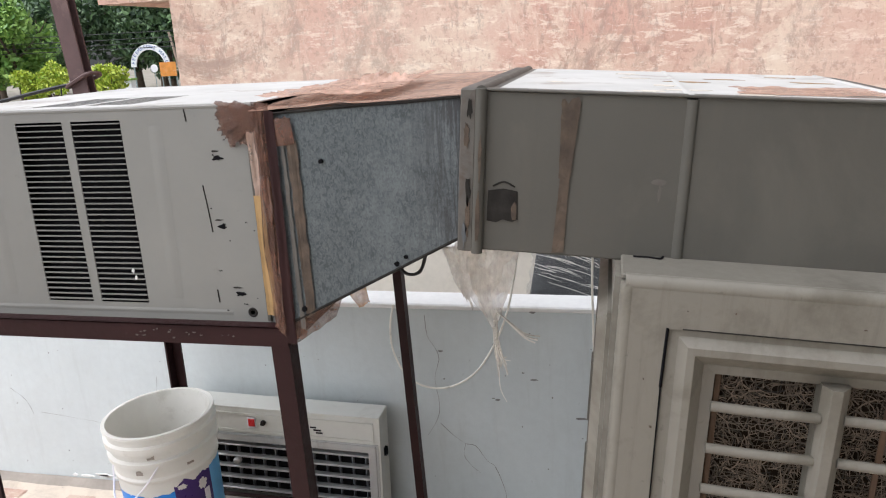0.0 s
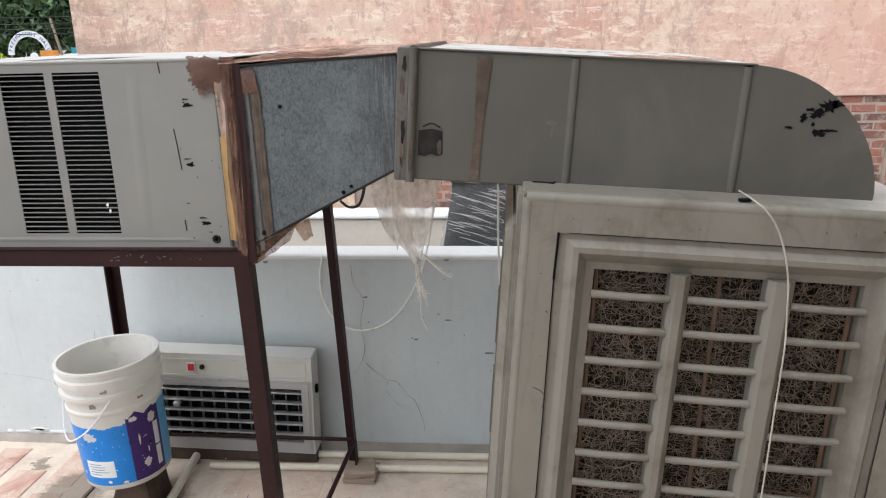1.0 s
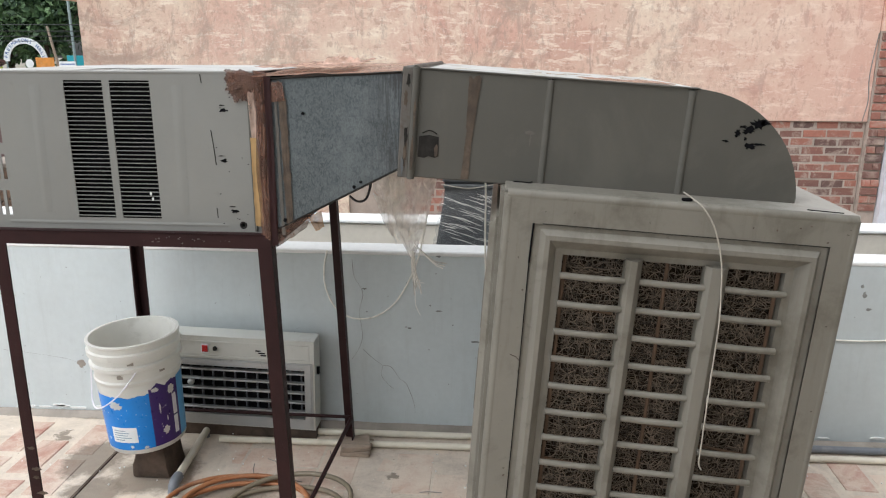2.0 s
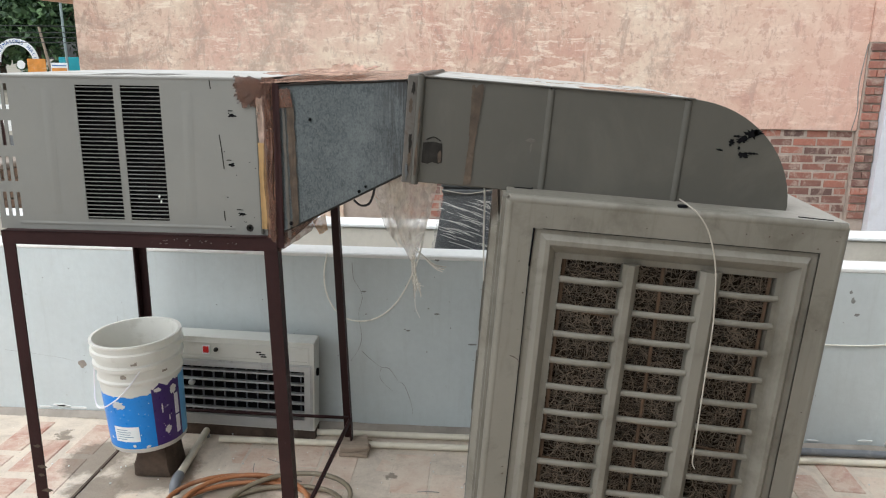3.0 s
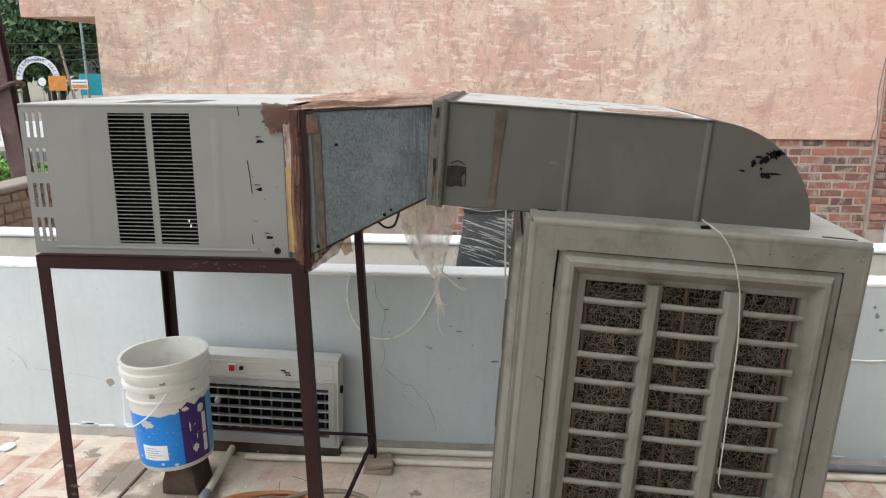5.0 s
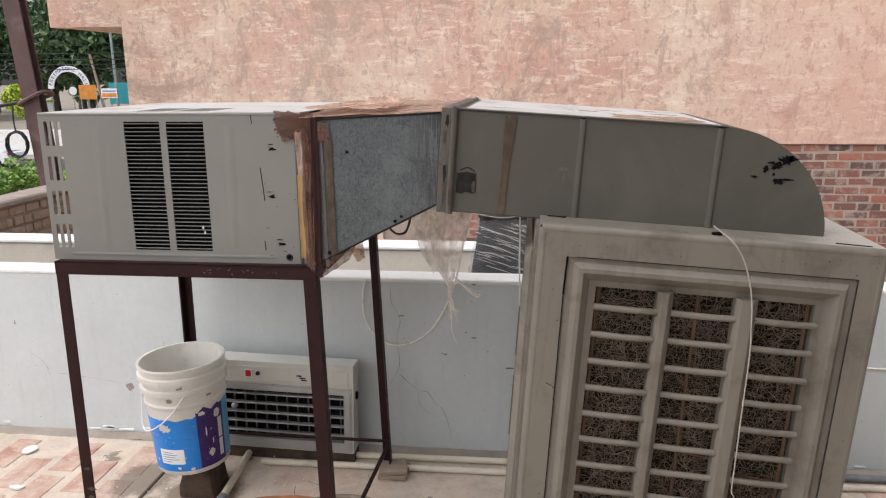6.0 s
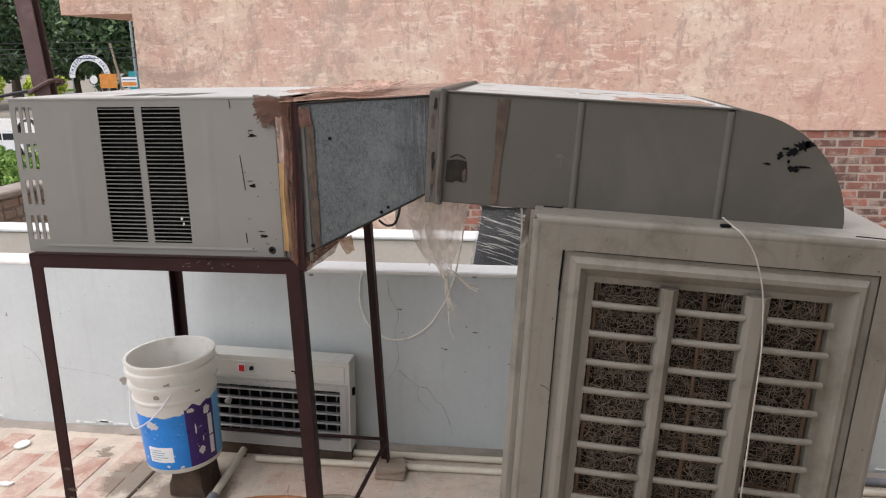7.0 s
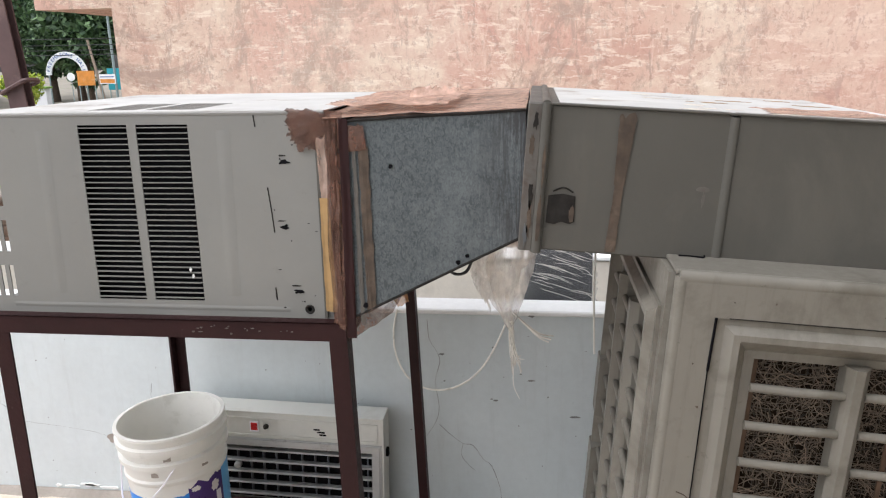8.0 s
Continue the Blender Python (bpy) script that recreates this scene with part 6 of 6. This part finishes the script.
# gateway arch with its lettering
arch = thing("gateway_arch", "white gateway arch with dark blue capital letters", "arch", (-49.0, 75, -4.1))
ACX, ACZ, ARI, ARO = -48.95, 0.15, 1.75, 2.35
ab = bmesh.new()
seg = 28
ring_o = [(ACX + ARO * math.cos(math.pi * k / seg), ACZ + ARO * math.sin(math.pi * k / seg)) for k in range(seg + 1)]
ring_i = [(ACX + ARI * math.cos(math.pi * k / seg), ACZ + ARI * math.sin(math.pi * k / seg)) for k in range(seg + 1)]
prism(ring_o + ring_i[::-1], 75.0, 75.15, ab)
part("arch_board", ab, M_SIGNW, arch)
for s in (-1, 1):
    part("post", sweep([(ACX + s * 2.05, 75.07, -4.1), (ACX + s * 2.05, 75.07, ACZ)], 0.08, 8), M_STEEL, arch)
word = "FREEMASONS HALL"
for k, ch in enumerate(word):
    if ch == " ":
        continue
    a = math.pi * (0.93 - 0.86 * k / (len(word) - 1))
    cu = bpy.data.curves.new("letter", "FONT")
    cu.body, cu.size, cu.align_x, cu.align_y, cu.extrude = ch, 0.5, "CENTER", "CENTER", 0.01
    tmp = bpy.data.objects.new("letter", cu)
    me = bpy.data.meshes.new_from_object(tmp)
    me.name = "letter"
    bpy.data.objects.remove(tmp)
    me.materials.clear()
    me.materials.append(M_SIGNB)
    lt = new("letter", me)
    lt.parent = arch
    rm = (ARI + ARO) / 2
    lt.matrix_basis = Matrix.Translation((ACX + rm * math.cos(a) + 49.0, -0.02, ACZ + rm * math.sin(a) + 4.1)) @ Matrix.Rotation(-(a - math.pi / 2), 4, "Y") @ Matrix.Rotation(radians(90), 4, "X")

disc = thing("round_sign", "white round sign on a thin post", "sign", (-47.9, 74, -4.1))
part("disc", spin([(0, -0.03), (0.42, -0.03), (0.42, 0.03), (0, 0.03)], 28, Matrix.Translation((-47.9, 74, -0.05)) @ Matrix.Rotation(radians(90), 4, "X")), M_SIGNW, disc)
part("post", sweep([(-47.9, 74.05, -4.1), (-47.9, 74.05, -0.1)], 0.04, 6), M_STEEL, disc)


def board(name, label, x0, x1, y, z0, z1, mm, stripe=None):
    t = thing(name, label, "sign board", ((x0 + x1) / 2, y, -4.1))
    part("face", box(x0, x1, y, y + 0.06, z0, z1, 0.01), mm, t)
    for x in (x0 + 0.1, x1 - 0.1):
        part("post", box(x - 0.04, x + 0.04, y + 0.07, y + 0.15, -4.1, z1), M_STEEL, t)
    if stripe:
        part("picture_bar", box(x0 + 0.08, x1 - 0.08, y - 0.012, y - 0.002, z0 + 0.1, z0 + (z1 - z0) * 0.5), stripe, t, "printed picture area as plain bars")
        part("text_bar", box(x0 + 0.12, x1 - 0.12, y - 0.012, y - 0.002, z0 + (z1 - z0) * 0.68, z0 + (z1 - z0) * 0.78), M_SIGNB, t)


board("hoarding", "orange and white roadside hoarding", -46.6, -44.7, 73, -0.9, 0.55, M_ORANGE)
board("hoarding", "white and blue printed roadside notice", -43.6, -41.9, 72, -0.75, 0.2, M_SIGNW, M_ORANGE)
board("hoarding", "teal green roadside hoarding", -43.9, -38.5, 74, -1.4, 0.75, M_TEAL)
lp = thing("street_pole", "tall grey-green steel street pole", "pole", (-42.6, 73.3, -4.1))
part("post", sweep([(-42.6, 73.3, -4.1), (-42.75, 73.3, 9.5)], 0.13, 8), M_STEEL, lp)
wp = thing("wooden_pole", "leaning brown wooden pole", "pole", (-44.7, 74.5, -4.1))
part("post", sweep([(-44.5, 74.5, -4.1), (-45.9, 74.5, 3.6)], lambda t: 0.17 - 0.05 * t, 8), M_WOOD, wp)
for k, (za, zb) in enumerate(((3.6, 3.2), (3.05, 2.75), (2.6, 2.4), (2.2, 2.05))):
    wl = curve_pts([(-75, 58, za + 0.2), (-45, 58, (za + zb) / 2 - 0.15), (-15, 58, zb)], 24)
    solid("overhead_wire", sweep(wl, 0.03, 5), M_CABLE, "dark overhead wire across the street", "wire", group="overhead wires", base=(-75, 58, za + 0.2))
stall = thing("stall", "white roadside stall with a low counter", "stall", (-50.2, 72, -4.1))
part("counter", box(-51.6, -49.2, 71.5, 72.3, -4.1, -1.1, 0.03), M_SIGNW, stall)
part("awning", box(-51.8, -49.0, 71.2, 72.4, -1.1, -0.9, 0.03), M_LEAF2, stall, "green awning edge")

# ---- single bricks, last ----
FRH = FRAMES[house.name]


def brick_mesh(name, l, d, h, material, seed):
    bm = box(-l / 2, l / 2, -d / 2, d / 2, -h / 2, h / 2, 0.004)
    for v in bm.verts:
        v.co += noise.noise_vector(v.co * 30 + Vector((seed * 5.1, 0, 0))) * 0.003
    return mesh_from(name, bm, material)


BM = [brick_mesh("brick", 0.222, 0.04, 0.0725, M_BRICK, k) for k in range(3)]
rb = random.Random(101)
for r in range(14):
    z = 0.595 - 0.0855 * r
    left = -1.0 - (0.118 if r % 2 else 0.0)
    while left < 3.7:
        w = min(0.2285, 3.737 - left)
        if left > 2.05 or left < 0.5:
            ob = new("brick", rb.choice(BM))
            ob.parent = brick_back
            ob.matrix_basis = FRH @ Matrix.Translation((left + w / 2, PY + 0.047 + rb.uniform(-0.004, 0.003), z + rb.uniform(-0.005, 0.005))) @ Matrix.Rotation(rb.uniform(-0.012, 0.012), 4, "Y") @ Matrix.Diagonal((w / 0.2285 * rb.uniform(0.93, 1.02), 1, rb.uniform(0.88, 1.05), 1))
        left += 0.2365
BS = [brick_mesh("brick", 0.108, 0.04, 0.069, M_BRICK, 5 + k) for k in range(2)]
for r in range(21):
    z = 1.47 - 0.0855 * r
    for x in ((3.80, 3.885) if r % 2 else (3.838,)):
        ob = new("brick", rb.choice(BS))
        ob.parent = pier_back
        ob.matrix_basis = FRH @ Matrix.Translation((x, PY - 0.022 + rb.uniform(-0.008, 0.006), z)) @ Matrix.Diagonal((1.5 if not r % 2 else 0.75, 1, 1, 1))
PV = [brick_mesh("paver", 0.212, 0.1, 0.02, M_PAVER, 11 + k) for k in range(3)]
PG = [brick_mesh("paver", 0.243, 0.1262, 0.018, M_PAVER_GREY, 15 + k) for k in range(3)]
for c in range(30):
    x = -2.36 + 0.128 * c
    y = 0.62 + (0.12 if c % 2 else 0.0)
    if -1.26 < x < -1.17:
        continue
    while y < 1.66:
        red = x < -1.26 or (x > 0.7 and rb.random() < 0.3)
        ob = new("paver", rb.choice(PV if red else PG))
        ob.parent = floor
        ob.matrix_basis = Matrix.Translation((x + rb.uniform(-0.004, 0.004), y + rb.uniform(-0.006, 0.006), -0.0095 + rb.uniform(-0.0012, 0.0008) - (0 if red else 0.0012))) @ Matrix.Rotation(math.pi / 2 + rb.uniform(-0.02, 0.02), 4, "Z")
        y += 0.245
